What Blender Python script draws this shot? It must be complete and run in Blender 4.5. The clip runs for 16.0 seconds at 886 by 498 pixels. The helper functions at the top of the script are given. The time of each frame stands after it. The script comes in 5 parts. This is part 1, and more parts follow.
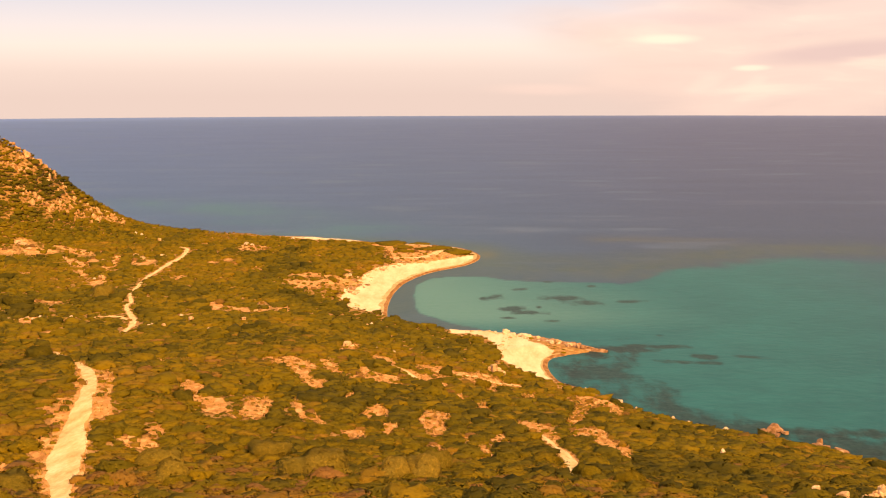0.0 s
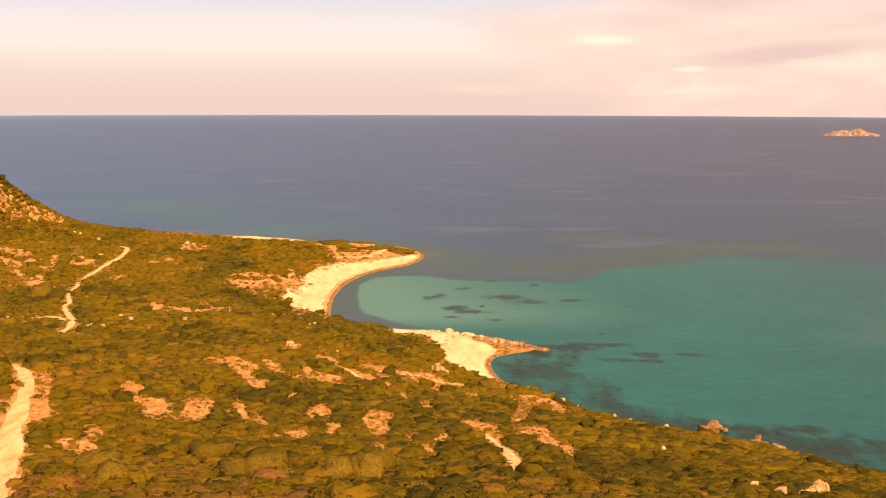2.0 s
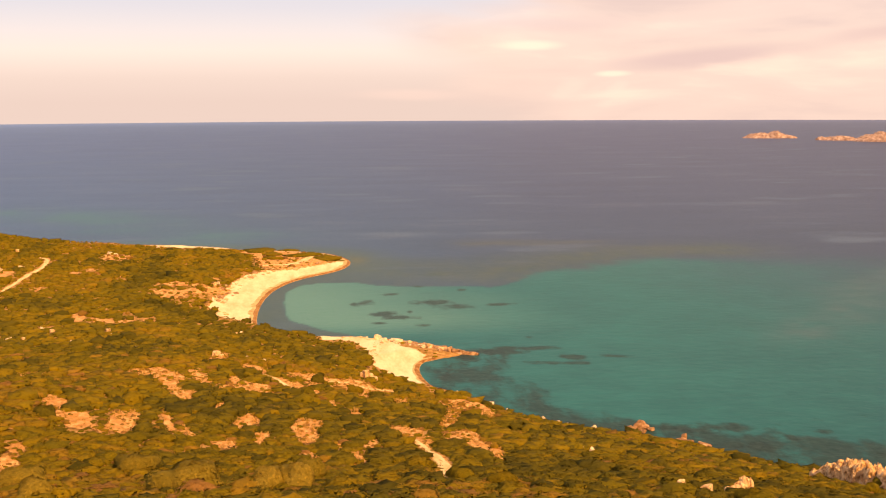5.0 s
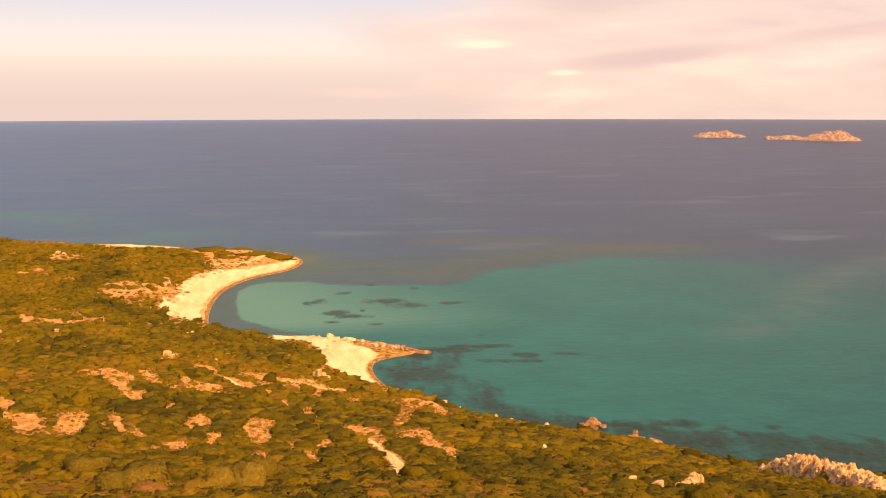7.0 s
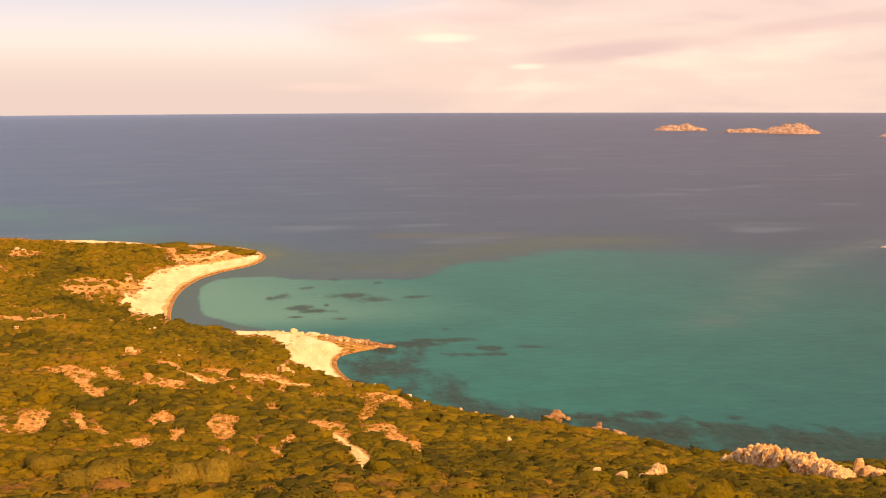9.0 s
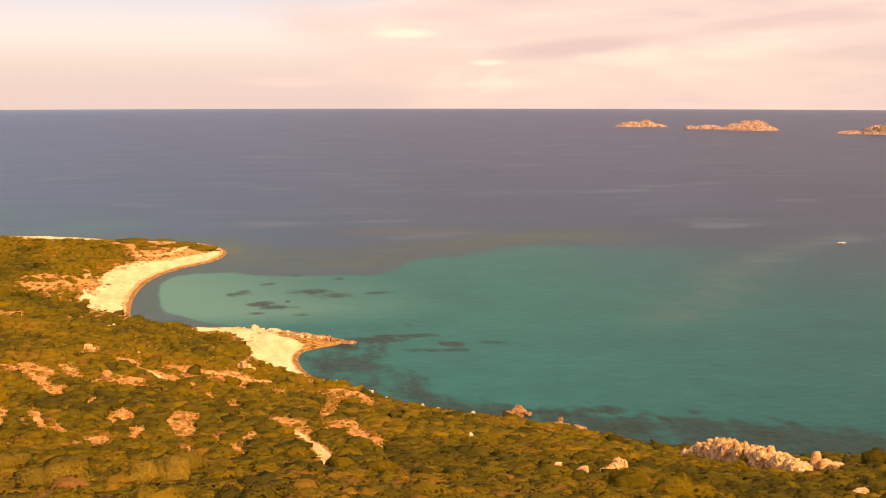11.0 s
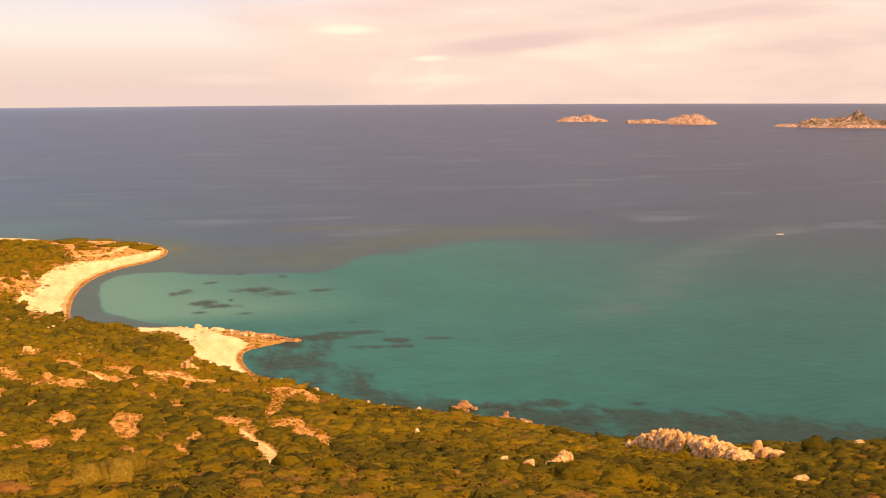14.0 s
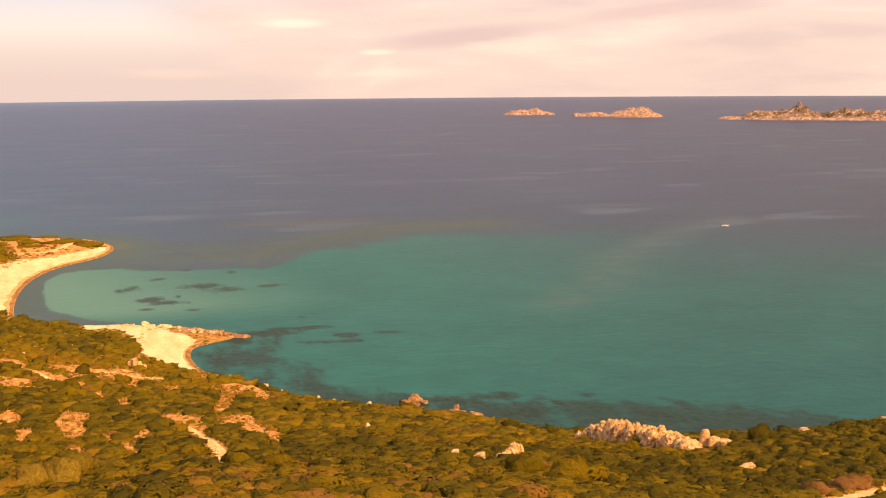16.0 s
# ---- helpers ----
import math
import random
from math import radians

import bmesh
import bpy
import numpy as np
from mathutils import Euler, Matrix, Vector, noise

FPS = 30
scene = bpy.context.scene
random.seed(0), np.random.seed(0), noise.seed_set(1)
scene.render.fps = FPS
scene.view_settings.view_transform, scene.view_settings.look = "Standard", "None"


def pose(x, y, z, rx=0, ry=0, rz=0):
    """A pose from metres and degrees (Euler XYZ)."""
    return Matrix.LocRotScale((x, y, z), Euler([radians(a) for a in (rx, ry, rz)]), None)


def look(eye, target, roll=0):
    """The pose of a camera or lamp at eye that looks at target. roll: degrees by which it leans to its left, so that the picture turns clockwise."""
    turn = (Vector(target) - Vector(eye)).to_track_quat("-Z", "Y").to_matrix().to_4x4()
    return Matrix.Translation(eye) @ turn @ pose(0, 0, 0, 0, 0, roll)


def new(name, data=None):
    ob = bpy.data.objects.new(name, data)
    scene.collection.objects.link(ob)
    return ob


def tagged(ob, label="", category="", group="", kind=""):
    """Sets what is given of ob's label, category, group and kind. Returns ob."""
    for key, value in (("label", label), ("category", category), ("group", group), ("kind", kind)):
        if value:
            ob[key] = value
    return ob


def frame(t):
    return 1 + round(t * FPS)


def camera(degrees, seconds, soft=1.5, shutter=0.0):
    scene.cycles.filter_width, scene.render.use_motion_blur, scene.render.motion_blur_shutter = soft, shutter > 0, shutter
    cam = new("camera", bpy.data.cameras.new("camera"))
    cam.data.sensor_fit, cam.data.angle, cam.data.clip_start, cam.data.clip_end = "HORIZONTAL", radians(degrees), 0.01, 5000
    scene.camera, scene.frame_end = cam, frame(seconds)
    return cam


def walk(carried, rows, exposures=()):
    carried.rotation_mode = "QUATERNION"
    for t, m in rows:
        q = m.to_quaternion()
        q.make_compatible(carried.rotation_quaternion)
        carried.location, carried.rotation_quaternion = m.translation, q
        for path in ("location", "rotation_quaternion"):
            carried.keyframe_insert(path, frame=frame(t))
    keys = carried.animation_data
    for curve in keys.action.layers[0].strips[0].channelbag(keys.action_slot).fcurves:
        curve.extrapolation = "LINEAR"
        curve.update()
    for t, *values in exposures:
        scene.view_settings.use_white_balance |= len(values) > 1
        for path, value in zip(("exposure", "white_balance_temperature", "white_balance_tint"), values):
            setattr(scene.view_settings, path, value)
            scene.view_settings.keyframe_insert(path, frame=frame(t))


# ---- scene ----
cam = camera(41.86, 16.0, 1.15)
EYE = 90.0
# seconds, pitch, roll, yaw: the camera stands on the hillside and pans to the right
ROWS = [
    (0.0, -7.541, 0.21, -0.028),
    (0.5, -7.463, 0.022, -0.752),
    (1.0, -7.375, 0.071, -1.868),
    (1.5, -7.349, -0.096, -2.444),
    (2.0, -7.577, -0.13, -2.811),
    (2.5, -7.561, 0.011, -3.509),
    (3.0, -7.523, -0.092, -4.07),
    (3.5, -7.345, -0.106, -4.508),
    (4.0, -7.323, 0.165, -5.145),
    (6.5, -7.32, 0.028, -8.355),
    (7.0, -7.383, 0.1, -8.843),
    (7.5, -7.494, 0.194, -9.199),
    (8.0, -7.571, 0.298, -9.613),
    (8.5, -7.687, 0.277, -10.125),
    (9.0, -7.688, 0.206, -10.667),
    (9.5, -7.718, 0.245, -11.236),
    (12.0, -8.103, -0.016, -13.45),
    (12.5, -8.229, 0.134, -13.986),
    (13.0, -8.242, 0.141, -14.42),
    (13.5, -8.075, 0.269, -14.875),
    (14.0, -8.1, 0.301, -15.389),
    (14.5, -8.196, 0.42, -15.936),
    (15.0, -8.188, 0.215, -16.473),
    (15.5, -8.282, 0.366, -17.134),
    (16.0, -8.422, 0.464, -17.963),
]
walk(cam, [(t, pose(0, 0, EYE, 90 + pitch, roll, yaw)) for t, pitch, roll, yaw in ROWS],
     [(0.0, 0.28, 12500, 22), (16.0, 0.28, 12500, 22)])

# ---- world and sun ----
SUN_ELEVATION, SUN_BEARING = 42.0, 154.0   # bearing clockwise from +y: behind the camera, to its right
world = bpy.data.worlds.new("sky")
scene.world = world
world.use_nodes = True


def link(tree, a, b):
    tree.links.new(a, b)


def node(tree, kind, **values):
    n = tree.nodes.new(kind)
    for key, value in values.items():
        if key in n.inputs:
            n.inputs[key].default_value = value
    return n


def ramp(tree, stops, mode="LINEAR"):
    n = tree.nodes.new("ShaderNodeValToRGB")
    n.color_ramp.interpolation = mode
    e = n.color_ramp.elements
    while len(e) < len(stops):
        e.new(0.5)
    for el, (at, col) in zip(e, stops):
        el.position, el.color = at, (*col, 1)
    return n


def mix(tree, fac, a, b, blend="MIX"):
    n = tree.nodes.new("ShaderNodeMix")
    n.data_type, n.blend_type = "RGBA", blend
    for sock, v in ((n.inputs[0], fac), (n.inputs[6], a), (n.inputs[7], b)):
        if isinstance(v, bpy.types.NodeSocket):
            tree.links.new(v, sock)
        elif isinstance(v, tuple):
            sock.default_value = (*v, 1)
        else:
            sock.default_value = v
    return n.outputs[2]


def maths(tree, op, a, b=0.0, clamp=False):
    n = tree.nodes.new("ShaderNodeMath")
    n.operation, n.use_clamp = op, clamp
    for sock, v in ((n.inputs[0], a), (n.inputs[1], b)):
        if isinstance(v, bpy.types.NodeSocket):
            tree.links.new(v, sock)
        else:
            sock.default_value = v
    return n.outputs[0]


def build_sky():
    t = world.node_tree
    t.nodes.clear()
    out = t.nodes.new("ShaderNodeOutputWorld")
    bg = t.nodes.new("ShaderNodeBackground")
    sky = t.nodes.new("ShaderNodeTexSky")
    sky.sky_type, sky.sun_disc = "NISHITA", False
    sky.sun_elevation, sky.sun_rotation = radians(SUN_ELEVATION), radians(SUN_BEARING)
    sky.air_density, sky.dust_density, sky.ozone_density = 1.0, 2.5, 1.0
    where = t.nodes.new("ShaderNodeTexCoord")
    # a bright veil of haze, and thin high cloud drawn out along the horizon
    up = t.nodes.new("ShaderNodeSeparateXYZ")
    link(t, where.outputs["Generated"], up.inputs[0])
    haze = ramp(t, [(0.0, (7.9, 8.2, 10.5)), (0.02, (8.2, 8.7, 11.2)), (0.042, (9.1, 10.2, 13.3)), (0.058, (7.9, 9.7, 14.0)), (0.080, (6.4, 8.7, 14.0)), (0.5, (4.0, 6.0, 10.6))])
    link(t, up.outputs[2], haze.inputs[0])
    flat = t.nodes.new("ShaderNodeMapping")
    flat.inputs["Scale"].default_value = (1.3, 1.3, 7.0)
    flat.inputs["Location"].default_value = (0.62, 0.35, 0.1)
    link(t, where.outputs["Generated"], flat.inputs["Vector"])
    n1 = node(t, "ShaderNodeTexNoise", Scale=1.5, Detail=5.0, Roughness=0.45, Distortion=0.2)
    link(t, flat.outputs[0], n1.inputs["Vector"])
    n2 = node(t, "ShaderNodeTexNoise", Scale=5.0, Detail=5.0, Roughness=0.5, Distortion=0.3)
    link(t, flat.outputs[0], n2.inputs["Vector"])
    # the cloud sheet lies higher up and thickens towards +x; a clear strip stays under it
    cover = ramp(t, [(0.40, (0, 0, 0)), (0.60, (1, 1, 1))], "EASE")
    lift = maths(t, "MULTIPLY", maths(t, "SUBTRACT", up.outputs[2], 0.045), 2.2)
    thick = maths(t, "ADD", maths(t, "ADD", n1.outputs["Fac"], lift), maths(t, "MULTIPLY", maths(t, "SUBTRACT", up.outputs[0], 0.165), 1.5))
    link(t, thick, cover.inputs[0])
    tone = ramp(t, [(0.34, (6.6, 6.5, 8.3)), (0.47, (7.4, 7.3, 9.0)), (0.58, (7.8, 7.7, 9.4)), (0.70, (9.0, 8.9, 10.4))])
    link(t, n2.outputs["Fac"], tone.inputs[0])
    veil = mix(t, 0.8, sky.outputs[0], haze.outputs[0])
    col = mix(t, maths(t, "MULTIPLY", cover.outputs[0], 0.85), veil, tone.outputs[0])

    def wisp(x, z, wide, high, slant):
        """A soft lens of cloud: 1 in its middle, 0 at its frayed edge."""
        dx = maths(t, "ADD", maths(t, "SUBTRACT", up.outputs[0], x), maths(t, "MULTIPLY", maths(t, "SUBTRACT", n2.outputs["Fac"], 0.5), wide * 1.2))
        dz = maths(t, "SUBTRACT", maths(t, "SUBTRACT", up.outputs[2], z), maths(t, "MULTIPLY", dx, slant))
        dz = maths(t, "ADD", dz, maths(t, "MULTIPLY", maths(t, "SUBTRACT", n1.outputs["Fac"], 0.5), high * 1.5))
        a, c = maths(t, "DIVIDE", dx, wide), maths(t, "DIVIDE", dz, high)
        s = maths(t, "SUBTRACT", 1.0, maths(t, "SQRT", maths(t, "ADD", maths(t, "MULTIPLY", a, a), maths(t, "MULTIPLY", c, c))), True)
        soft = ramp(t, [(0.0, (0, 0, 0)), (0.75, (1, 1, 1))], "EASE")
        link(t, s, soft.inputs[0])
        return soft.outputs[0]

    for x, z, wide, high, slant, strength, shade in ((0.33, 0.035, 0.10, 0.012, 0.06, 0.75, (6.1, 5.9, 8.0)), (0.50, 0.055, 0.12, 0.012, 0.12, 0.7, (6.4, 6.1, 8.1)), (0.20, 0.062, 0.09, 0.010, 0.03, 0.4, (6.9, 6.7, 9.0)),
                                                     (0.188, 0.047, 0.036, 0.0055, 0.0, 0.8, (10.6, 10.2, 11.4)), (0.256, 0.0225, 0.020, 0.0035, 0.0, 0.75, (10.4, 10.0, 11.2)), (0.22, 0.011, 0.020, 0.010, 0.3, 0.35, (9.6, 8.8, 10.4)), (0.26, 0.011, 0.012, 0.007, 0.3, 0.3, (9.6, 8.8, 10.4)), (0.08, 0.006, 0.06, 0.007, 0.0, 0.25, (9.2, 8.5, 10.2))):
        col = mix(t, maths(t, "MULTIPLY", wisp(x, z, wide, high, slant), strength), col, shade)
    link(t, col, bg.inputs["Color"])
    bg.inputs["Strength"].default_value = 0.085
    link(t, bg.outputs[0], out.inputs[0])


build_sky()
sun = new("sun", bpy.data.lights.new("sun", "SUN"))
sun.data.energy, sun.data.angle, sun.data.color = 4.5, radians(0.6), (1.0, 0.71, 0.38)
_b, _e = radians(SUN_BEARING), radians(SUN_ELEVATION)
sun.matrix_world = look((0, 0, 0), (-math.sin(_b) * math.cos(_e), -math.cos(_b) * math.cos(_e), -math.sin(_e)))
sun.location = (0, -200, 300)

# ---- lie of the land ----
# metres above the sea at these bearings (rows) and distances (columns) from the lookout
BEARINGS = (-24, -18, -12, -6, 0, 6, 12, 18, 25, 32, 40)
RINGS = (0, 60, 125, 180, 220, 260, 320, 430, 560, 700)
LIE = (
    (49.5, 45.0, 41.0, 33.0, 24.5, 16.5, 13.0, 8.0),
    (49.5, 45.0, 40.6, 32.5, 24.0, 15.0, 10.5, 8.0),
    (48.5, 41.6, 37.2, 31.5, 24.0, 14.0, 8.5, 5.0),
    (48.0, 38.8, 33.6, 29.0, 22.6, 10.2, 6.5, 2.2),
    (47.5, 36.0, 29.3, 23.0, 14.4, 1.5, 3.0, 1.6),
    (47.5, 35.0, 26.8, 18.6, 5.4, 1.5, 2.0, 1.5),
    (47.0, 33.4, 24.3, 14.2, 1.5, 1.5, 1.5, 1.5),
    (47.0, 32.8, 21.8, 9.2, 1.5, 1.5, 1.5, 1.5),
    (46.7, 31.7, 19.8, 6.0, 1.5, 1.5, 1.5, 1.5),
    (46.8, 32.6, 21.2, 7.5, 1.5, 1.5, 1.5, 1.5),
    (48.5, 38.6, 26.0, 9.0, 1.5, 1.5, 1.5, 1.5),
)
COAST = (
    (-900, 1000), (-420, 850), (-290, 785), (-196, 752), (-150, 742), (-96, 731), (-33, 708), (5, 691), (18, 668), (22, 643), (14, 613),
    (-7, 589), (-19, 557), (-24, 517), (-24, 469), (-20, 452), (-8, 443), (8, 437), (21, 437), (37, 421), (56, 403), (43, 396), (36, 391),
    (34, 374), (37, 354), (45, 344), (53, 328), (65, 304), (73, 292), (86, 288), (97, 279), (112, 262), (130, 248), (155, 240), (180, 236),
    (210, 238), (270, 220), (340, 170), (420, 0), (300, -400), (-500, -500), (-1000, 200))


def rounded(line, times=2):
    """An outline with its corners cut round."""
    p = np.array(line, float)
    for _ in range(times):
        q = np.roll(p, -1, 0)
        p = np.stack([0.75 * p + 0.25 * q, 0.25 * p + 0.75 * q], 1).reshape(-1, 2)
    return p


COAST = rounded(COAST)


def lattice(n):
    v = np.sin(n[..., 0] * 127.1 + n[..., 1] * 311.7) * 43758.5453
    return v - np.floor(v)


def grain(x, y, size, octaves=4):
    """Smooth noise of about -1 to 1, in patches of that size in metres."""
    total, gain, norm = 0.0, 1.0, 0.0
    for k in range(octaves):
        p = np.stack([x, y], -1) * (2 ** k / size) + 17.3 * k
        i = np.floor(p)
        f = p - i
        f = f * f * (3 - 2 * f)
        a, b = lattice(i), lattice(i + (1, 0))
        c, d = lattice(i + (0, 1)), lattice(i + (1, 1))
        total = total + gain * ((a + (b - a) * f[..., 0]) * (1 - f[..., 1]) + (c + (d - c) * f[..., 0]) * f[..., 1])
        norm, gain = norm + gain, gain * 0.5
    return total / norm * 2 - 1


def edge_distance(x, y, outline, closed=True):
    """Metres from the outline: positive inside a closed one, plain distance from an open one."""
    p = np.array(outline, float)
    best = np.full(x.shape, 1e9)
    inside = np.zeros(x.shape, bool)
    for k in range(len(p) if closed else len(p) - 1):
        (ax, ay), (bx, by) = p[k], p[(k + 1) % len(p)]
        dx, dy = bx - ax, by - ay
        s = np.clip(((x - ax) * dx + (y - ay) * dy) / (dx * dx + dy * dy), 0, 1)
        best = np.minimum(best, (x - ax - s * dx) ** 2 + (y - ay - s * dy) ** 2)
        if closed:
            cross = (ay > y) != (by > y)
            inside ^= cross & (x < ax + (y - ay) / (dy if dy else 1e-9) * dx)
    best = np.sqrt(best)
    return np.where(inside, best, -best) if closed else best


def hermite(knots, values, at):
    """Smooth curve through values (last axis) at the knots."""
    k, v = np.array(knots, float), np.array(values, float)
    slope = np.gradient(v, k, axis=-1)
    i = np.clip(np.searchsorted(k, at) - 1, 0, len(k) - 2)
    h = k[i + 1] - k[i]
    s = np.clip((at - k[i]) / h, 0, 1)
    return i, s, h, slope


def curve(knots, values, at):
    i, s, h, m = hermite(knots, values, at)
    v = np.array(values, float)
    idx = np.arange(len(at))
    a, b = (v[i], v[i + 1]) if v.ndim == 1 else (v[idx, i], v[idx, i + 1])
    ma, mb = (m[i], m[i + 1]) if m.ndim == 1 else (m[idx, i], m[idx, i + 1])
    return (2 * s ** 3 - 3 * s ** 2 + 1) * a + (s ** 3 - 2 * s ** 2 + s) * h * ma + (3 * s ** 2 - 2 * s ** 3) * b + (s ** 3 - s ** 2) * h * mb


def step(a, b, v):
    s = np.clip((v - a) / (b - a), 0, 1)
    return s * s * (3 - 2 * s)


def height(x, y, d=None):
    """Height of the ground above the sea."""
    shape = np.shape(x)
    x, y = np.ravel(np.asarray(x, float)), np.ravel(np.asarray(y, float))
    bearing, r = np.degrees(np.arctan2(x, y)), np.hypot(x, y)
    table = np.array([(88.3, 66.0, *row) for row in LIE])
    cols = np.stack([curve(BEARINGS, table[:, k], np.clip(bearing, -24, 40)) for k in range(len(RINGS))], -1)
    z = curve(RINGS, cols, np.clip(r, 0, 700))
    # the rocky hill that closes the view on one side
    hill = 75 * np.exp(-np.abs((x + 286) / 61.5) ** 2.5 - ((y - 702) / 82) ** 2)
    z = z + hill + grain(x, y, 34, 3) * 0.55 * step(100, 170, r) + grain(x, y, 9, 2) * 0.25
    d = edge_distance(x, y, COAST) if d is None else np.ravel(d)
    beach = np.maximum(step(440, 470, y) * step(-75, -40, x), step(345, 355, y) * step(446, 440, y) * step(10, 20, x))
    shore = 0.12 + d * (0.55 * (1 - beach) + 0.09 * beach) + 0.002 * np.maximum(d, 0) ** 2
    z = np.where(d > 0, np.minimum(np.maximum(z, 0.2), shore), np.maximum(-3.0, d * 0.25))
    return z.reshape(shape)


# ---- ground cover: where the tracks, bare soil and sand lie ----
# (x, y) along the middle, then half widths along it, in metres
TRACKS = {
    "dirt_road": (((-98.8, 287.8), (-91.2, 272.0), (-71.7, 223.1), (-62.8, 199.8), (-57.6, 184.5), (-53.6, 169.2), (-51.0, 159.0), (-49.7, 151.8), (-47.9, 145.3), (-46.2, 138.5), (-44.3, 131.1), (-42.0, 123.1), (-40.0, 116.5), (-37.5, 109.1), (-30.8, 88.8)), (0.75, 0.84, 0.91, 1.53, 1.23, 1.13, 1.63, 1.48, 1.79, 2.14, 2.16, 1.90, 1.44, 1.13, 1.10)),
    "footpath_inland": (((-95.0, 336.8), (-97.5, 356.1), (-101.8, 375.6), (-109.2, 395.9), (-116.2, 417.4), (-116.6, 427.3), (-123.5, 449.6), (-124.7, 460.0), (-128.1, 481.7), (-131.3, 503.3), (-132.7, 528.1), (-135.4, 567.4), (-134.7, 586.7), (-138.0, 616.2), (-142.2, 638.2), (-147.7, 644.4)), (0.75, 1.08, 1.14, 1.00, 0.75, 0.75, 0.75, 0.75, 0.75, 0.76, 1.06, 1.42, 1.17, 1.23, 1.28, 0.75)),
    "footpath_fork": (((-117.2, 382.0), (-114.0, 386.6), (-109.0, 384.0), (-102.4, 373.7)), (1.10, 1.10, 1.10, 1.10)),
    "footpath_slope": (((15.6, 188.2), (16.7, 179.4), (17.0, 168.9), (17.1, 157.8), (16.9, 148.0), (15.9, 134.7), (14.3, 124.3)), (0.80, 0.85, 0.90, 1.05, 1.10, 1.00, 0.60)),
    "footpath_scrub": (((-14.0, 289.4), (-9.9, 284.0), (-6.4, 271.9), (-3.6, 261.0), (-0.9, 261.4), (0.7, 271.5)), (0.85, 0.85, 0.85, 0.85, 0.85, 0.85)),
    "footpath_shoulder": (((3.6, 307.0), (10.3, 316.4), (13.6, 311.5), (17.4, 315.9), (21.8, 322.1)), (0.75, 0.75, 0.75, 0.75, 0.75)),
    "footpath_spit": (((-26.8, 618.2), (-18.0, 619.8), (-10.2, 624.7), (-5.7, 638.5), (-1.6, 657.6), (2.6, 667.0)), (2.40, 2.80, 2.80, 2.80, 2.60, 2.00)),
    "dirt_track_near": (((52, 70.5), (61.5, 79.5), (67.5, 84), (73.5, 88), (79.5, 91), (97, 98.5)), (1.3,) * 6),
}
# outlines of worn bare soil between the bushes
BARE_ROADSIDE = (
    ((-46.5, 197.8), (-46.4, 206.5), (-42.2, 198.2), (-41.1, 187.5), (-39.4, 184.5), (-36.7, 188.4), (-34.7, 179.4), (-34.4, 171.8), (-36.9, 173.4), (-40.7, 183.9)),
    ((-34.2, 176.4), (-32.5, 175.6), (-31.3, 177.6), (-32.4, 185.6), (-33.2, 194.1), (-29.0, 192.0), (-29.2, 184.7), (-28.1, 176.0), (-28.2, 170.1), (-30.1, 172.4), (-31.5, 169.7)),
    ((-42.6, 261.5), (-39.1, 267.9), (-35.7, 271.6), (-32.6, 264.1), (-28.2, 253.9), (-31.7, 249.3), (-36.8, 253.9)),
    ((-33.0, 249.2), (-29.7, 249.5), (-28.1, 235.3), (-24.2, 231.5), (-23.8, 217.0), (-26.9, 224.2), (-30.6, 231.7)),
    ((-29.1, 270.7), (-27.1, 272.6), (-24.4, 259.5), (-22.0, 250.6), (-25.0, 247.9)),)
BARE_TERRACE = (
    ((-19.8, 270.2), (-18.6, 272.9), (-17.3, 262.9), (-11.1, 265.5), (-9.3, 255.1), (-13.1, 249.6), (-21.0, 246.2), (-18.8, 254.6)),
    ((-18.9, 297.8), (-14.3, 308.8), (-12.4, 292.6), (-15.4, 288.4)),
    ((-9.0, 285.8), (-5.6, 282.0), (0.7, 273.7), (0.0, 260.8), (-3.6, 261.0), (-6.4, 274.6)),
    ((-7.8, 301.9), (0.8, 321.0), (3.3, 309.7), (-1.2, 280.8), (-3.0, 291.6)),
    ((3.3, 311.1), (10.9, 324.8), (14.5, 325.2), (17.3, 317.0), (22.2, 325.6), (16.5, 299.0), (11.8, 274.1), (9.5, 286.3), (4.5, 288.9)),
    ((1.8, 255.6), (4.0, 257.7), (5.2, 246.5), (2.6, 247.2)),
    ((20.6, 297.5), (25.1, 311.0), (22.8, 277.5), (19.1, 263.4)),
    ((6.3, 243.5), (8.6, 240.7), (9.0, 231.6), (7.0, 230.1)),)
BARE_SHOULDER = (
    ((-13.7, 193.8), (-12.8, 208.5), (-11.4, 207.8), (-10.2, 200.5), (-12.2, 189.0)),
    ((-3.8, 199.1), (-2.6, 206.7), (1.3, 211.0), (-0.4, 195.9), (0.6, 180.9), (-2.5, 179.1), (-3.4, 192.5)),
    ((-26.4, 201.4), (-25.7, 202.5), (-24.2, 190.5), (-22.8, 185.9), (-20.5, 182.6), (-18.4, 173.9), (-20.5, 174.0), (-23.6, 182.1)),
    ((-15.3, 169.5), (-13.2, 169.8), (-13.1, 175.7), (-12.2, 168.8), (-12.5, 164.0), (-14.1, 165.4)),
    ((-10.6, 184.0), (-7.8, 187.5), (-8.6, 179.9), (-8.5, 171.3)),
    ((-1.6, 163.6), (-0.9, 164.1), (-0.4, 158.3), (1.3, 155.7), (1.3, 151.4), (-0.4, 154.5)),
    ((2.4, 173.3), (3.9, 182.4), (4.1, 175.8), (2.9, 168.0)),
    ((4.7, 158.6), (5.7, 169.6), (6.6, 158.3), (5.7, 148.4), (5.0, 153.3)),)
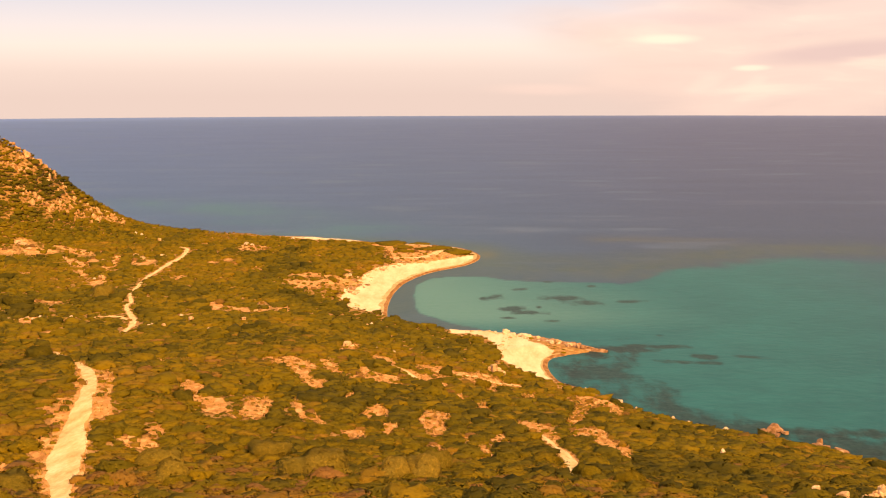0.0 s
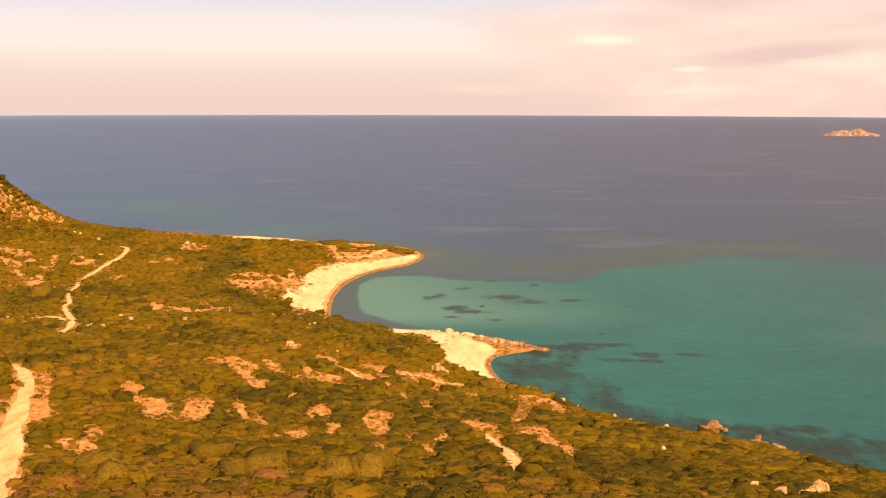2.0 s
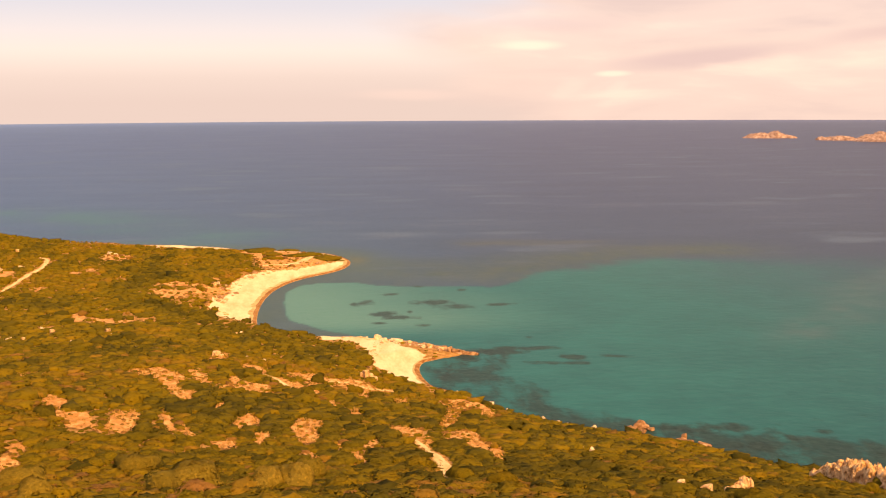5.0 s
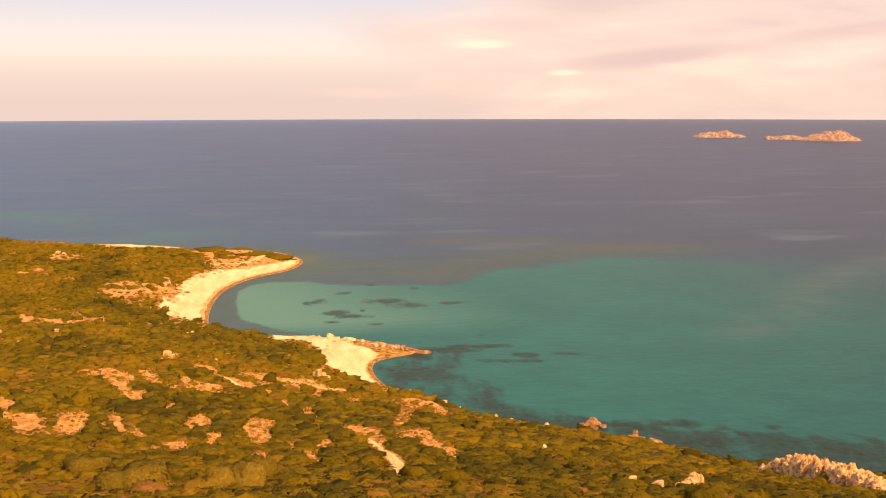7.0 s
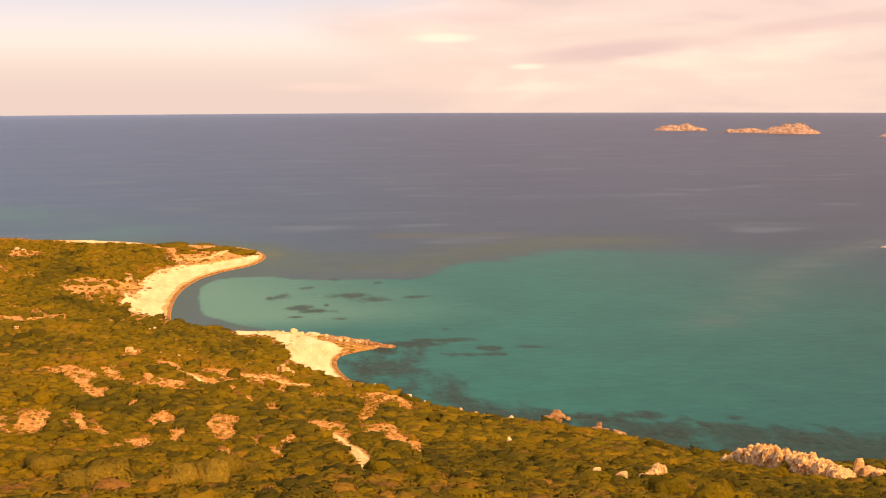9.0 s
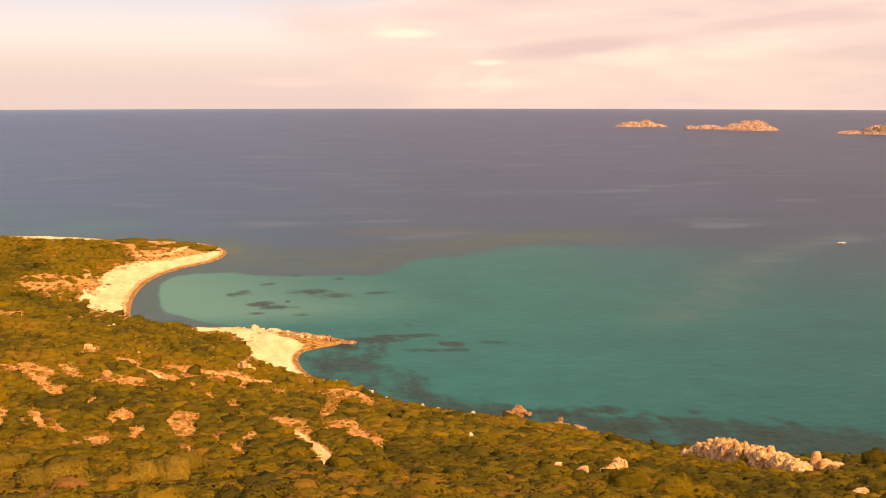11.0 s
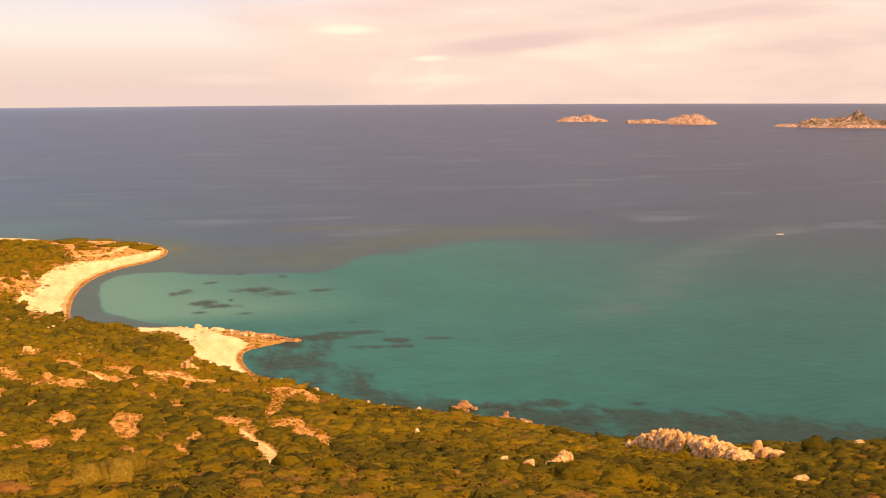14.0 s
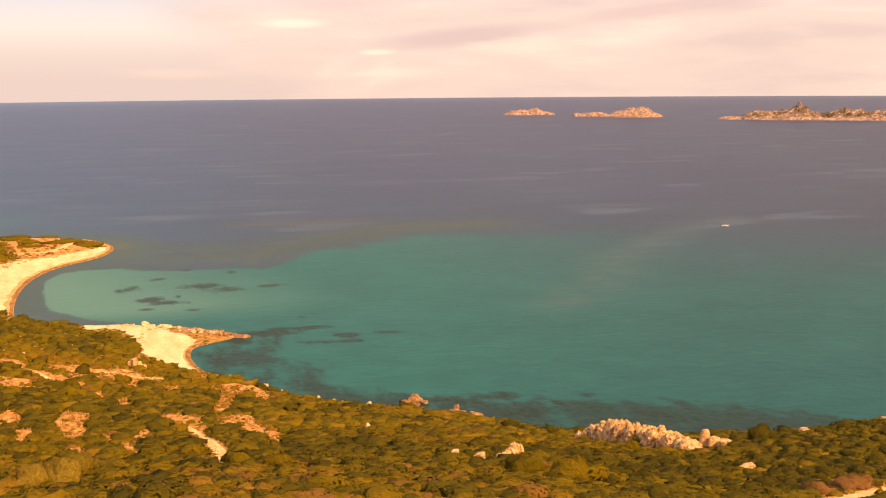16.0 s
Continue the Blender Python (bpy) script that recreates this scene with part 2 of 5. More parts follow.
BARE_HOLLOW = (
    ((7.4, 181.6), (9.4, 184.9), (10.0, 177.8), (8.2, 172.5)),
    ((6.0, 135.2), (7.1, 136.5), (7.4, 131.0), (6.1, 126.0)),
    ((-41.4, 143.9), (-40.4, 145.4), (-38.9, 144.3), (-37.9, 146.6), (-36.9, 143.5), (-37.6, 140.6), (-39.3, 140.7)),
    ((-40.2, 151.9), (-39.8, 158.0), (-38.4, 153.3), (-38.6, 149.0)),
    ((-20.3, 217.4), (-17.4, 218.3), (-18.4, 212.7)),
    ((12.8, 214.2), (16.2, 208.4), (18.8, 206.7), (19.6, 188.4), (16.9, 176.0), (15.9, 186.1), (14.9, 199.9)),
    ((16.9, 158.7), (17.5, 155.6), (17.3, 141.2), (15.0, 126.3), (14.5, 131.3)),
    ((36.3, 323.5), (42.2, 329.6), (46.7, 325.9), (49.3, 319.5), (48.0, 292.7), (38.6, 256.4), (38.8, 282.4), (33.3, 257.6), (27.8, 227.2), (24.0, 216.1), (30.4, 259.0)),)
BARE_SLOPE = (
    ((23.0, 205.7), (24.6, 201.1), (26.6, 207.8), (29.4, 212.9), (29.2, 192.6), (30.4, 181.7), (27.1, 165.3), (25.8, 171.4), (25.3, 180.6), (25.5, 192.2), (22.7, 189.0)),
    ((-61.6, 208.2), (-56.4, 193.1), (-49.8, 167.2), (-46.6, 157.9), (-48.7, 155.2), (-51.4, 164.3), (-54.7, 178.5), (-58.7, 194.4)),
    ((-57.7, 169.2), (-51.9, 159.6), (-50.3, 152.6), (-48.4, 140.3), (-52.7, 152.0), (-52.3, 154.3), (-56.2, 159.6), (-53.8, 158.0)),
    ((-51.1, 142.6), (-49.3, 141.4), (-47.6, 135.1)),
    ((-50.3, 136.2), (-47.5, 134.4), (-46.1, 129.5), (-47.5, 131.0)),
    ((-51.2, 129.2), (-49.3, 126.7), (-47.8, 122.4), (-48.2, 121.4)),
    ((-223.4, 605.2), (-219.9, 606.4), (-212.6, 596.9), (-200.2, 593.7), (-197.9, 584.4), (-208.1, 577.4)),)
BARE_GULLY = (
    ((-225.8, 585.6), (-216.6, 585.2), (-214.3, 577.3), (-222.0, 575.3)),
    ((-205.4, 609.6), (-200.6, 610.4), (-184.4, 602.2), (-182.1, 590.8), (-195.2, 597.4)),
    ((-190.2, 579.8), (-173.9, 558.3), (-177.7, 588.5), (-170.3, 564.7), (-169.8, 538.0), (-180.4, 552.9)),
    ((-160.7, 541.3), (-161.4, 558.6), (-168.8, 591.1), (-165.9, 589.8), (-156.0, 547.2), (-155.0, 529.0)),
    ((-154.5, 569.1), (-155.2, 581.1), (-144.5, 578.4), (-142.3, 552.7), (-146.5, 549.1)),
    ((-151.7, 490.6), (-151.2, 512.2), (-145.1, 491.9), (-146.3, 478.9)),
    ((-115.3, 653.0), (-115.2, 681.3), (-108.6, 665.1), (-101.8, 663.2), (-98.7, 639.1), (-111.4, 635.6)),
    ((-87.7, 426.6), (-83.0, 427.5), (-78.6, 406.6), (-81.7, 401.0)),
    ((-78.8, 417.3), (-70.0, 411.3), (-68.2, 399.8), (-76.1, 403.9)),)
BARE_PLAIN = (
    ((-67.5, 404.9), (-64.7, 423.8), (-62.5, 410.1), (-64.8, 393.2)),
    ((-61.2, 422.3), (-57.8, 423.7), (-54.9, 403.8), (-57.5, 402.2)),
    ((-67.7, 505.7), (-65.5, 513.4), (-57.8, 512.5), (-47.2, 524.0), (-56.1, 488.7), (-61.3, 486.0)),
    ((-49.8, 530.5), (-38.8, 553.0), (-35.3, 541.0), (-47.5, 521.7)),
    ((-69.7, 530.8), (-62.3, 541.2), (-53.5, 539.1), (-50.0, 527.0), (-58.4, 527.4)),
    ((-139.3, 374.2), (-133.8, 380.8), (-129.8, 369.8), (-135.4, 364.6)),
    ((-26.9, 302.8), (-24.4, 321.2), (-23.5, 311.4), (-25.3, 294.4)),
    ((-168.0, 528.9), (-162.6, 523.0), (-158.6, 510.0), (-161.7, 513.4)),
    ((-63.0, 252.0), (-55.6, 254.5), (-53.8, 246.1), (-59.9, 239.8)),)
# bushy hummocks on the bare end of the spit: x, y, half width across and along the view
HUMMOCKS = ((-31, 690, 7.5, 10), (-14, 702, 6.5, 6), (-22, 667, 4.4, 6), (-6, 663, 9.0, 5.5), (7, 652, 7.6, 8), (-22, 649, 4.6, 2.0), (-36, 470, 2.6, 6), (-40, 452, 1.4, 4), (-42, 490, 1.4, 4), (-52, 660, 9, 22))
# lines of broken rock across the hill
ROCK_BANDS = (((-258, 677), (-250, 681), (-242, 685), (-235, 689), (-229, 691), (-222, 692)),
              ((-250, 673), (-244, 678), (-238, 689)),
              ((-252, 662), (-244, 668), (-237, 672), (-229, 682)),
              ((-246, 642), (-236, 650), (-229, 652), (-223, 660)),
              ((-230, 649), (-222, 662), (-215, 672), (-210, 675), (-203, 697), (-195, 715)),
              ((-225, 668), (-217, 689), (-213, 696), (-207, 705), (-198, 715)))
# inner edges of the two beaches and of the strip along the outer coast; the sea closes them
SPIT_BEACH = ((40, 655), (14, 647), (5, 627), (-7, 612), (-16, 604), (-25, 599), (-33, 582), (-38, 559), (-38, 540), (-41, 527), (-45, 508), (-44, 490), (-41, 472), (-40, 455), (-34, 446), (-24, 446), (-10, 447), (30, 480), (40, 560))
OUTER_STRAND = ((-150, 737), (-98, 716), (-78, 709), (-49, 703), (-39, 697), (-23, 692), (-7, 684), (6, 678), (14, 672), (17, 648), (60, 640), (60, 760), (-150, 780))
COVE_BEACH = ((2, 438), (3, 427), (10, 428), (16, 420), (18, 404), (19, 393), (20, 381), (24, 368), (30, 355), (37, 346), (52, 354), (44, 380), (39, 396), (36.5, 407), (31, 421), (20, 442))
SPIT_SOIL = ((-44, 690), (-34, 668), (-31, 640), (-27, 608), (-12, 606), (6, 630), (14, 652), (-4, 690))


def track_reach(x, y, line, halves):
    """Metres outside the edge of a track whose half width changes along it; negative on it."""
    best = np.full(x.shape, 1e9)
    for (ax, ay), (bx, by), h0, h1 in zip(line, line[1:], halves, halves[1:]):
        dx, dy = bx - ax, by - ay
        s = np.clip(((x - ax) * dx + (y - ay) * dy) / (dx * dx + dy * dy), 0, 1)
        best = np.minimum(best, np.hypot(x - ax - s * dx, y - ay - s * dy) - h0 - (h1 - h0) * s)
    return best


def cover(x, y, d):
    """0 scrub, 1 bare soil, 2 track, 3 sand, for points d metres inland."""
    wob = grain(x, y, 5.0, 4)
    r = np.hypot(x, y)
    kind = np.zeros(x.shape, int)
    for outline in BARE_ROADSIDE + BARE_TERRACE + BARE_SHOULDER + BARE_HOLLOW + BARE_SLOPE + BARE_GULLY + BARE_PLAIN:
        px, py = np.mean(outline, 0)
        pr = math.hypot(px, py)
        ux, uy = px / pr, py / pr
        near = np.nonzero((np.abs(x - px) < 45) & (np.abs(y - py) < 75))
        qx, qy = x[near], y[near]
        # squeezed along the view line, where the slope draws the patches out
        a, c = (qx - px) * uy - (qy - py) * ux, ((qx - px) * ux + (qy - py) * uy) * 0.25
        rim = [((lx - px) * uy - (ly - py) * ux, ((lx - px) * ux + (ly - py) * uy) * 0.25) for lx, ly in outline]
        size = max(0.6, pr / 260)
        hit = edge_distance(a, c, rim) > -0.35 - size * (0.5 * grain(a + px, c + py, 1.9 * size, 3) + 0.35 * grain(a - px, c, 0.6 * size, 2))
        kind[tuple(n[hit] for n in near)] = 1
    # scattered thin spots
    kind[(grain(x + 40, y * 0.5, 7.0, 4) > 0.60) & (r > 330)] = 1
    kind[edge_distance(x, y, SPIT_SOIL) + 3 * wob > 0] = 1
    for line, halves in TRACKS.values():
        out = track_reach(x, y, line, halves)
        long = y * 0.3
        wide = max(halves)
        kind[(out < 0.35 * wide * (0.4 + grain(x, long, 4, 3)) + (wide > 1.6) * 1.4 * np.maximum(0, grain(x + 5, long, 2.6, 3) - 0.02)) & (kind < 2)] = 1
        kind[out < wide * (-0.08 + 0.26 * grain(x + 9, long, 3.0, 3))] = 2
    sand = np.maximum(np.maximum(edge_distance(x, y, SPIT_BEACH), edge_distance(x, y, OUTER_STRAND)), edge_distance(x, y, COVE_BEACH))
    kind[sand + 2.2 * wob + 3.0 * np.maximum(0, grain(x + 70, y, 2.5, 2)) * (y > 440) > 0] = 3
    kind[edge_distance(x, y, ((38, 416), (48, 408), (60, 399)), False) < 7] = 4
    for px, py, across, along in HUMMOCKS:
        kind[((x - px) / across) ** 2 + ((y - py) / along) ** 2 < 1 + 0.8 * wob] = 0
    return kind


# ---- materials ----
def material(name, rough=0.9, spec=0.25):
    m = bpy.data.materials.new(name)
    m.use_nodes = True
    t = m.node_tree
    b = t.nodes["Principled BSDF"]
    b.inputs["Roughness"].default_value, b.inputs["Specular IOR Level"].default_value = rough, spec
    return m, t, b


def spot(t):
    return t.nodes.new("ShaderNodeNewGeometry").outputs["Position"]


def relief(t, b, height_socket, strength, distance):
    n = node(t, "ShaderNodeBump", Strength=strength, Distance=distance)
    link(t, height_socket, n.inputs["Height"])
    link(t, n.outputs[0], b.inputs["Normal"])


def earthy(name, dark, mid, light, size, fine, bump=0.4, low=0.68, high=1.2, drawn=1.0):
    m, t, b = material(name, 0.95, 0.08)
    p = spot(t)
    if drawn != 1.0:
        # wash marks drawn out down the slope
        s = t.nodes.new("ShaderNodeMapping")
        s.inputs["Scale"].default_value = (1, drawn, 1)
        link(t, p, s.inputs["Vector"])
        p = s.outputs[0]
    n1 = node(t, "ShaderNodeTexNoise", Scale=1 / size, Detail=6.0, Roughness=0.6)
    n2 = node(t, "ShaderNodeTexNoise", Scale=1 / fine, Detail=5.0, Roughness=0.65)
    link(t, p, n1.inputs["Vector"])
    link(t, p, n2.inputs["Vector"])
    r1 = ramp(t, [(0.32, dark), (0.5, mid), (0.68, light)])
    link(t, n1.outputs[0], r1.inputs[0])
    r2 = ramp(t, [(0.3, (low, low * 0.97, low * 0.92)), (0.7, (high, high, high))])
    link(t, n2.outputs[0], r2.inputs[0])
    link(t, mix(t, 1.0, r1.outputs[0], r2.outputs[0], "MULTIPLY"), b.inputs["Base Color"])
    relief(t, b, n2.outputs[0], bump, fine)
    return m


WRACK = earthy("wet sand and seaweed", (0.17, 0.075, 0.028), (0.33, 0.16, 0.065), (0.50, 0.29, 0.14), 2.0, 0.4)
DAMP = earthy("damp sand", (0.46, 0.28, 0.13), (0.58, 0.39, 0.20), (0.68, 0.50, 0.30), 3.0, 0.5, 0.1)
SOIL = earthy("dry soil", (0.39, 0.175, 0.062), (0.57, 0.285, 0.11), (0.75, 0.45, 0.215), 1.3, 0.3, 0.25, 0.78, 1.14, 0.28)
LITTER = earthy("leaf litter", (0.25, 0.13, 0.042), (0.38, 0.205, 0.075), (0.48, 0.275, 0.115), 2.5, 0.4)
TRACK = earthy("pale track gravel", (0.58, 0.36, 0.16), (0.73, 0.53, 0.29), (0.82, 0.66, 0.41), 1.3, 0.3, 0.15, 0.86, 1.06, 0.2)
SAND = earthy("beach sand", (0.62, 0.46, 0.28), (0.74, 0.60, 0.40), (0.81, 0.69, 0.50), 6.0, 0.8, 0.06, 0.90, 1.05, 0.3)
RED_ROCK = earthy("rusty shore rock", (0.20, 0.10, 0.05), (0.38, 0.21, 0.12), (0.58, 0.38, 0.24), 1.8, 0.4, 0.7)
ISLE_ROCK = earthy("island granite", (0.17, 0.108, 0.098), (0.39, 0.268, 0.242), (0.62, 0.485, 0.455), 7.0, 2.5, 0.8)
ISLE_LEAF = earthy("dull island scrub", (0.10, 0.076, 0.046), (0.17, 0.125, 0.078), (0.24, 0.175, 0.115), 8.0, 2.0, 0.6)


def scrubby_rock():
    """Rock of the long island, with low dull green growth over much of it."""
    m = earthy("island granite under scrub", (0.17, 0.108, 0.098), (0.39, 0.268, 0.242), (0.62, 0.485, 0.455), 7.0, 2.5, 0.8)
    t = m.node_tree
    b = t.nodes["Principled BSDF"]
    rock = b.inputs["Base Color"].links[0].from_socket
    n = node(t, "ShaderNodeTexNoise", Scale=0.07, Detail=7.0, Roughness=0.72)
    link(t, spot(t), n.inputs["Vector"])
    grown = ramp(t, [(0.44, (0, 0, 0)), (0.54, (1, 1, 1))])
    link(t, n.outputs[0], grown.inputs[0])
    tall = t.nodes.new("ShaderNodeSeparateXYZ")
    link(t, spot(t), tall.inputs[0])
    above = ramp(t, [(0.16, (0, 0, 0)), (0.4, (1, 1, 1))])
    link(t, maths(t, "MULTIPLY", tall.outputs[2], 0.05), above.inputs[0])
    link(t, mix(t, maths(t, "MULTIPLY", maths(t, "MULTIPLY", grown.outputs[0], above.outputs[0]), 0.9), rock, (0.120, 0.092, 0.062)), b.inputs["Base Color"])
    return m


SCRUBBY_ROCK = scrubby_rock()
HILL_ROCK = earthy("orange granite", (0.36, 0.17, 0.075), (0.60, 0.33, 0.16), (0.76, 0.49, 0.28), 2.5, 0.6, 0.5)
CRAG_ROCK = earthy("bright jointed granite", (0.27, 0.125, 0.055), (0.75, 0.475, 0.265), (0.86, 0.64, 0.41), 0.9, 0.22, 0.9)
PALE_ROCK = earthy("bleached granite", (0.48, 0.34, 0.22), (0.70, 0.55, 0.39), (0.80, 0.68, 0.52), 1.5, 0.3, 0.5)
GRANITE = earthy("weathered granite", (0.40, 0.24, 0.12), (0.62, 0.42, 0.24), (0.76, 0.57, 0.36), 2.2, 0.35, 0.7)


def sea_material():
    """Water whose colour comes from what lies under it: deep, sand, silt, weed and rock. Sky tint, far haze and sheen
    are painted in.
    """
    m, t, b = material("sea water", 0.35, 0.035)
    p = spot(t)

    def field(name):
        n = t.nodes.new("ShaderNodeAttribute")
        n.attribute_name = name
        return n.outputs["Fac"]

    def patches(sx, sy, detail=6.0, rough=0.6, turn=0.0):
        s = t.nodes.new("ShaderNodeMapping")
        s.inputs["Scale"].default_value, s.inputs["Rotation"].default_value = (sx, sy, 0.1), (0, 0, turn)
        link(t, p, s.inputs["Vector"])
        n = node(t, "ShaderNodeTexNoise", Scale=1.0, Detail=detail, Roughness=rough)
        link(t, s.outputs[0], n.inputs["Vector"])
        return n.outputs[0]

    def through_ramp(value, stops):
        r = ramp(t, stops)
        link(t, value, r.inputs[0])
        return r.outputs[0]

    wind = patches(0.006, 0.016, 6.0, 0.6, 0.12)
    mottle = patches(0.11, 0.05, 7.0, 0.68)
    # the sky's reflected tint changes with bearing and is painted into the water
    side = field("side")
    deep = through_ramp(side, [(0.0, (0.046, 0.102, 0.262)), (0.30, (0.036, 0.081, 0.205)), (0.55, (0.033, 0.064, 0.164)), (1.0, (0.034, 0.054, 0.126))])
    deep = mix(t, 1.0, deep, through_ramp(wind, [(0.3, (0.86, 0.88, 0.9)), (0.7, (1.14, 1.12, 1.10))]), "MULTIPLY")
    # greener close in; the pale end is horizon haze put into the colour
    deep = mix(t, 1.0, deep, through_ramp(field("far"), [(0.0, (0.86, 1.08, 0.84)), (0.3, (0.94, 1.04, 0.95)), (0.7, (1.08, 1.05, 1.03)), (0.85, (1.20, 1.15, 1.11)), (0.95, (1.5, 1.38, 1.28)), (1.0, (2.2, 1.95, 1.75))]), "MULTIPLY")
    # glints of the wind lanes, painted as a lighter water colour
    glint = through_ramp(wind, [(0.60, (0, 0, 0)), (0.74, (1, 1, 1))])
    bed = field("bed")
    # the sand's edge is ragged where it is half seen
    edge = maths(t, "MULTIPLY", maths(t, "MULTIPLY", bed, maths(t, "SUBTRACT", 1.0, bed)), maths(t, "MULTIPLY", maths(t, "SUBTRACT", mottle, 0.5), 4.0))
    bed = maths(t, "ADD", bed, edge, True)
    col = mix(t, field("silt"), deep, through_ramp(mottle, [(0.35, (0.028, 0.072, 0.086)), (0.65, (0.060, 0.096, 0.082))]))
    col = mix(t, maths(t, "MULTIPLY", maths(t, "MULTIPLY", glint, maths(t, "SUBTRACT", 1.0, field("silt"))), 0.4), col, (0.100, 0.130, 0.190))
    col = mix(t, maths(t, "MULTIPLY", field("inner"), 0.7), col, (0.044, 0.094, 0.108))
    col = mix(t, maths(t, "MULTIPLY", field("olive"), 0.75), col, (0.092, 0.112, 0.078))
    col = mix(t, maths(t, "MULTIPLY", field("bank"), 0.8), col, (0.034, 0.136, 0.186))
    # thin slicks drawn out on the open water, their pale sheen painted in
    slick_sheen = through_ramp(patches(0.009, 0.020, 3.0, 0.5, 0.05), [(0.59, (0, 0, 0)), (0.68, (1, 1, 1))])
    col = mix(t, maths(t, "MULTIPLY", maths(t, "MULTIPLY", slick_sheen, maths(t, "SUBTRACT", 1.0, field("silt"))), 0.55), col, (0.070, 0.130, 0.225))
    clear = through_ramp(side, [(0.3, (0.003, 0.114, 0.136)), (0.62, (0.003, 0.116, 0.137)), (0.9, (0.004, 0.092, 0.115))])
    clear = mix(t, 1.0, clear, through_ramp(patches(0.03, 0.03, 7.0), [(0.3, (0.85, 0.88, 0.9)), (0.7, (1.15, 1.12, 1.10))]), "MULTIPLY")
    # light and dark of small ripples, multiplied into the colour
    clear = mix(t, 1.0, clear, through_ramp(patches(0.10, 0.22, 5.0, 0.7), [(0.32, (0.86, 0.88, 0.90)), (0.68, (1.12, 1.10, 1.08))]), "MULTIPLY")
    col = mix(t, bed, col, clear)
    col = mix(t, field("shoal"), col, (0.070, 0.222, 0.220))
    col = mix(t, maths(t, "MULTIPLY", field("pale"), 0.62), col, (0.068, 0.128, 0.160))
    bottom = through_ramp(patches(0.5, 0.3, 4.0), [(0.35, (0.007, 0.026, 0.030)), (0.65, (0.022, 0.052, 0.052))])
    stony = through_ramp(maths(t, "ADD", field("reef"), maths(t, "MULTIPLY", maths(t, "SUBTRACT", mottle, 0.5), 2.6)), [(0.35, (0, 0, 0)), (0.8, (1, 1, 1))])
    col = mix(t, maths(t, "MULTIPLY", stony, 0.85), col, bottom)
    weed = through_ramp(maths(t, "ADD", field("weed"), maths(t, "MULTIPLY", maths(t, "SUBTRACT", mottle, 0.5), 2.2)), [(0.05, (0, 0, 0)), (0.45, (1, 1, 1))])
    col = mix(t, maths(t, "MULTIPLY", weed, 0.88), col, bottom)
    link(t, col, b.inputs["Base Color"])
    b.inputs["IOR"].default_value = 1.33
    relief(t, b, patches(0.22, 0.26, 5.0, 0.65), 0.14, 1.4)
    return m


def leaf_material(name, stops):
    m, t, b = material(name, 0.95, 0.03)
    a = t.nodes.new("ShaderNodeAttribute")
    a.attribute_name = "tone"
    r = ramp(t, stops)
    link(t, a.outputs["Fac"], r.inputs[0])
    g = t.nodes.new("ShaderNodeNewGeometry")
    v = ramp(t, [(0.0, (0.80, 0.85, 0.82)), (0.5, (1.0, 1.02, 1.0)), (1.0, (1.22, 1.20, 1.12))])
    link(t, g.outputs["Random Per Island"], v.inputs[0])
    grit = node(t, "ShaderNodeTexNoise", Scale=3.2, Detail=3.0, Roughness=0.65)
    link(t, g.outputs["Position"], grit.inputs["Vector"])
    speck = ramp(t, [(0.34, (0.84, 0.86, 0.84)), (0.5, (1.0, 1.0, 1.0)), (0.66, (1.16, 1.14, 1.10))])
    link(t, grit.outputs[0], speck.inputs[0])
    # leaves are shaded mostly as the crown they sit on
    crown = t.nodes.new("ShaderNodeAttribute")
    crown.attribute_name = "outward"
    turn = t.nodes.new("ShaderNodeVectorTransform")
    turn.vector_type, turn.convert_from, turn.convert_to = "NORMAL", "OBJECT", "WORLD"
    link(t, crown.outputs["Vector"], turn.inputs[0])
    soft = t.nodes.new("ShaderNodeMix")
    soft.data_type = "VECTOR"
    soft.inputs[0].default_value = 0.88
    link(t, g.outputs["Normal"], soft.inputs[4])
    link(t, turn.outputs[0], soft.inputs[5])
    unit = t.nodes.new("ShaderNodeVectorMath")
    unit.operation = "NORMALIZE"
    link(t, soft.outputs[1], unit.inputs[0])
    rough_ = node(t, "ShaderNodeBump", Strength=0.25, Distance=0.4)
    link(t, grit.outputs[0], rough_.inputs["Height"])
    link(t, unit.outputs[0], rough_.inputs["Normal"])
    link(t, rough_.outputs[0], b.inputs["Normal"])
    col = mix(t, 1.0, mix(t, 1.0, r.outputs[0], v.outputs[0], "MULTIPLY"), speck.outputs[0], "MULTIPLY")
    link(t, col, b.inputs["Base Color"])
    # thin leaves let some light through
    glow = t.nodes.new("ShaderNodeBsdfTranslucent")
    link(t, col, glow.inputs["Color"])
    link(t, rough_.outputs[0], glow.inputs["Normal"])
    both = t.nodes.new("ShaderNodeMixShader")
    both.inputs[0].default_value = 0.16
    link(t, b.outputs[0], both.inputs[1])
    link(t, glow.outputs[0], both.inputs[2])
    link(t, both.outputs[0], t.nodes["Material Output"].inputs["Surface"])
    return m


SEA = sea_material()
LEAF = leaf_material("scrub leaves", [(0.0, (0.074, 0.062, 0.014)), (0.12, (0.112, 0.089, 0.017)), (0.24, (0.146, 0.110, 0.017)), (0.42, (0.198, 0.132, 0.019)), (0.60, (0.242, 0.138, 0.031)), (0.74, (0.224, 0.115, 0.038)), (1.0, (0.250, 0.126, 0.056))])
GREY_LEAF = leaf_material("grey-green leaves", [(0.0, (0.155, 0.114, 0.024)), (0.5, (0.240, 0.166, 0.036)), (1.0, (0.310, 0.214, 0.060))])
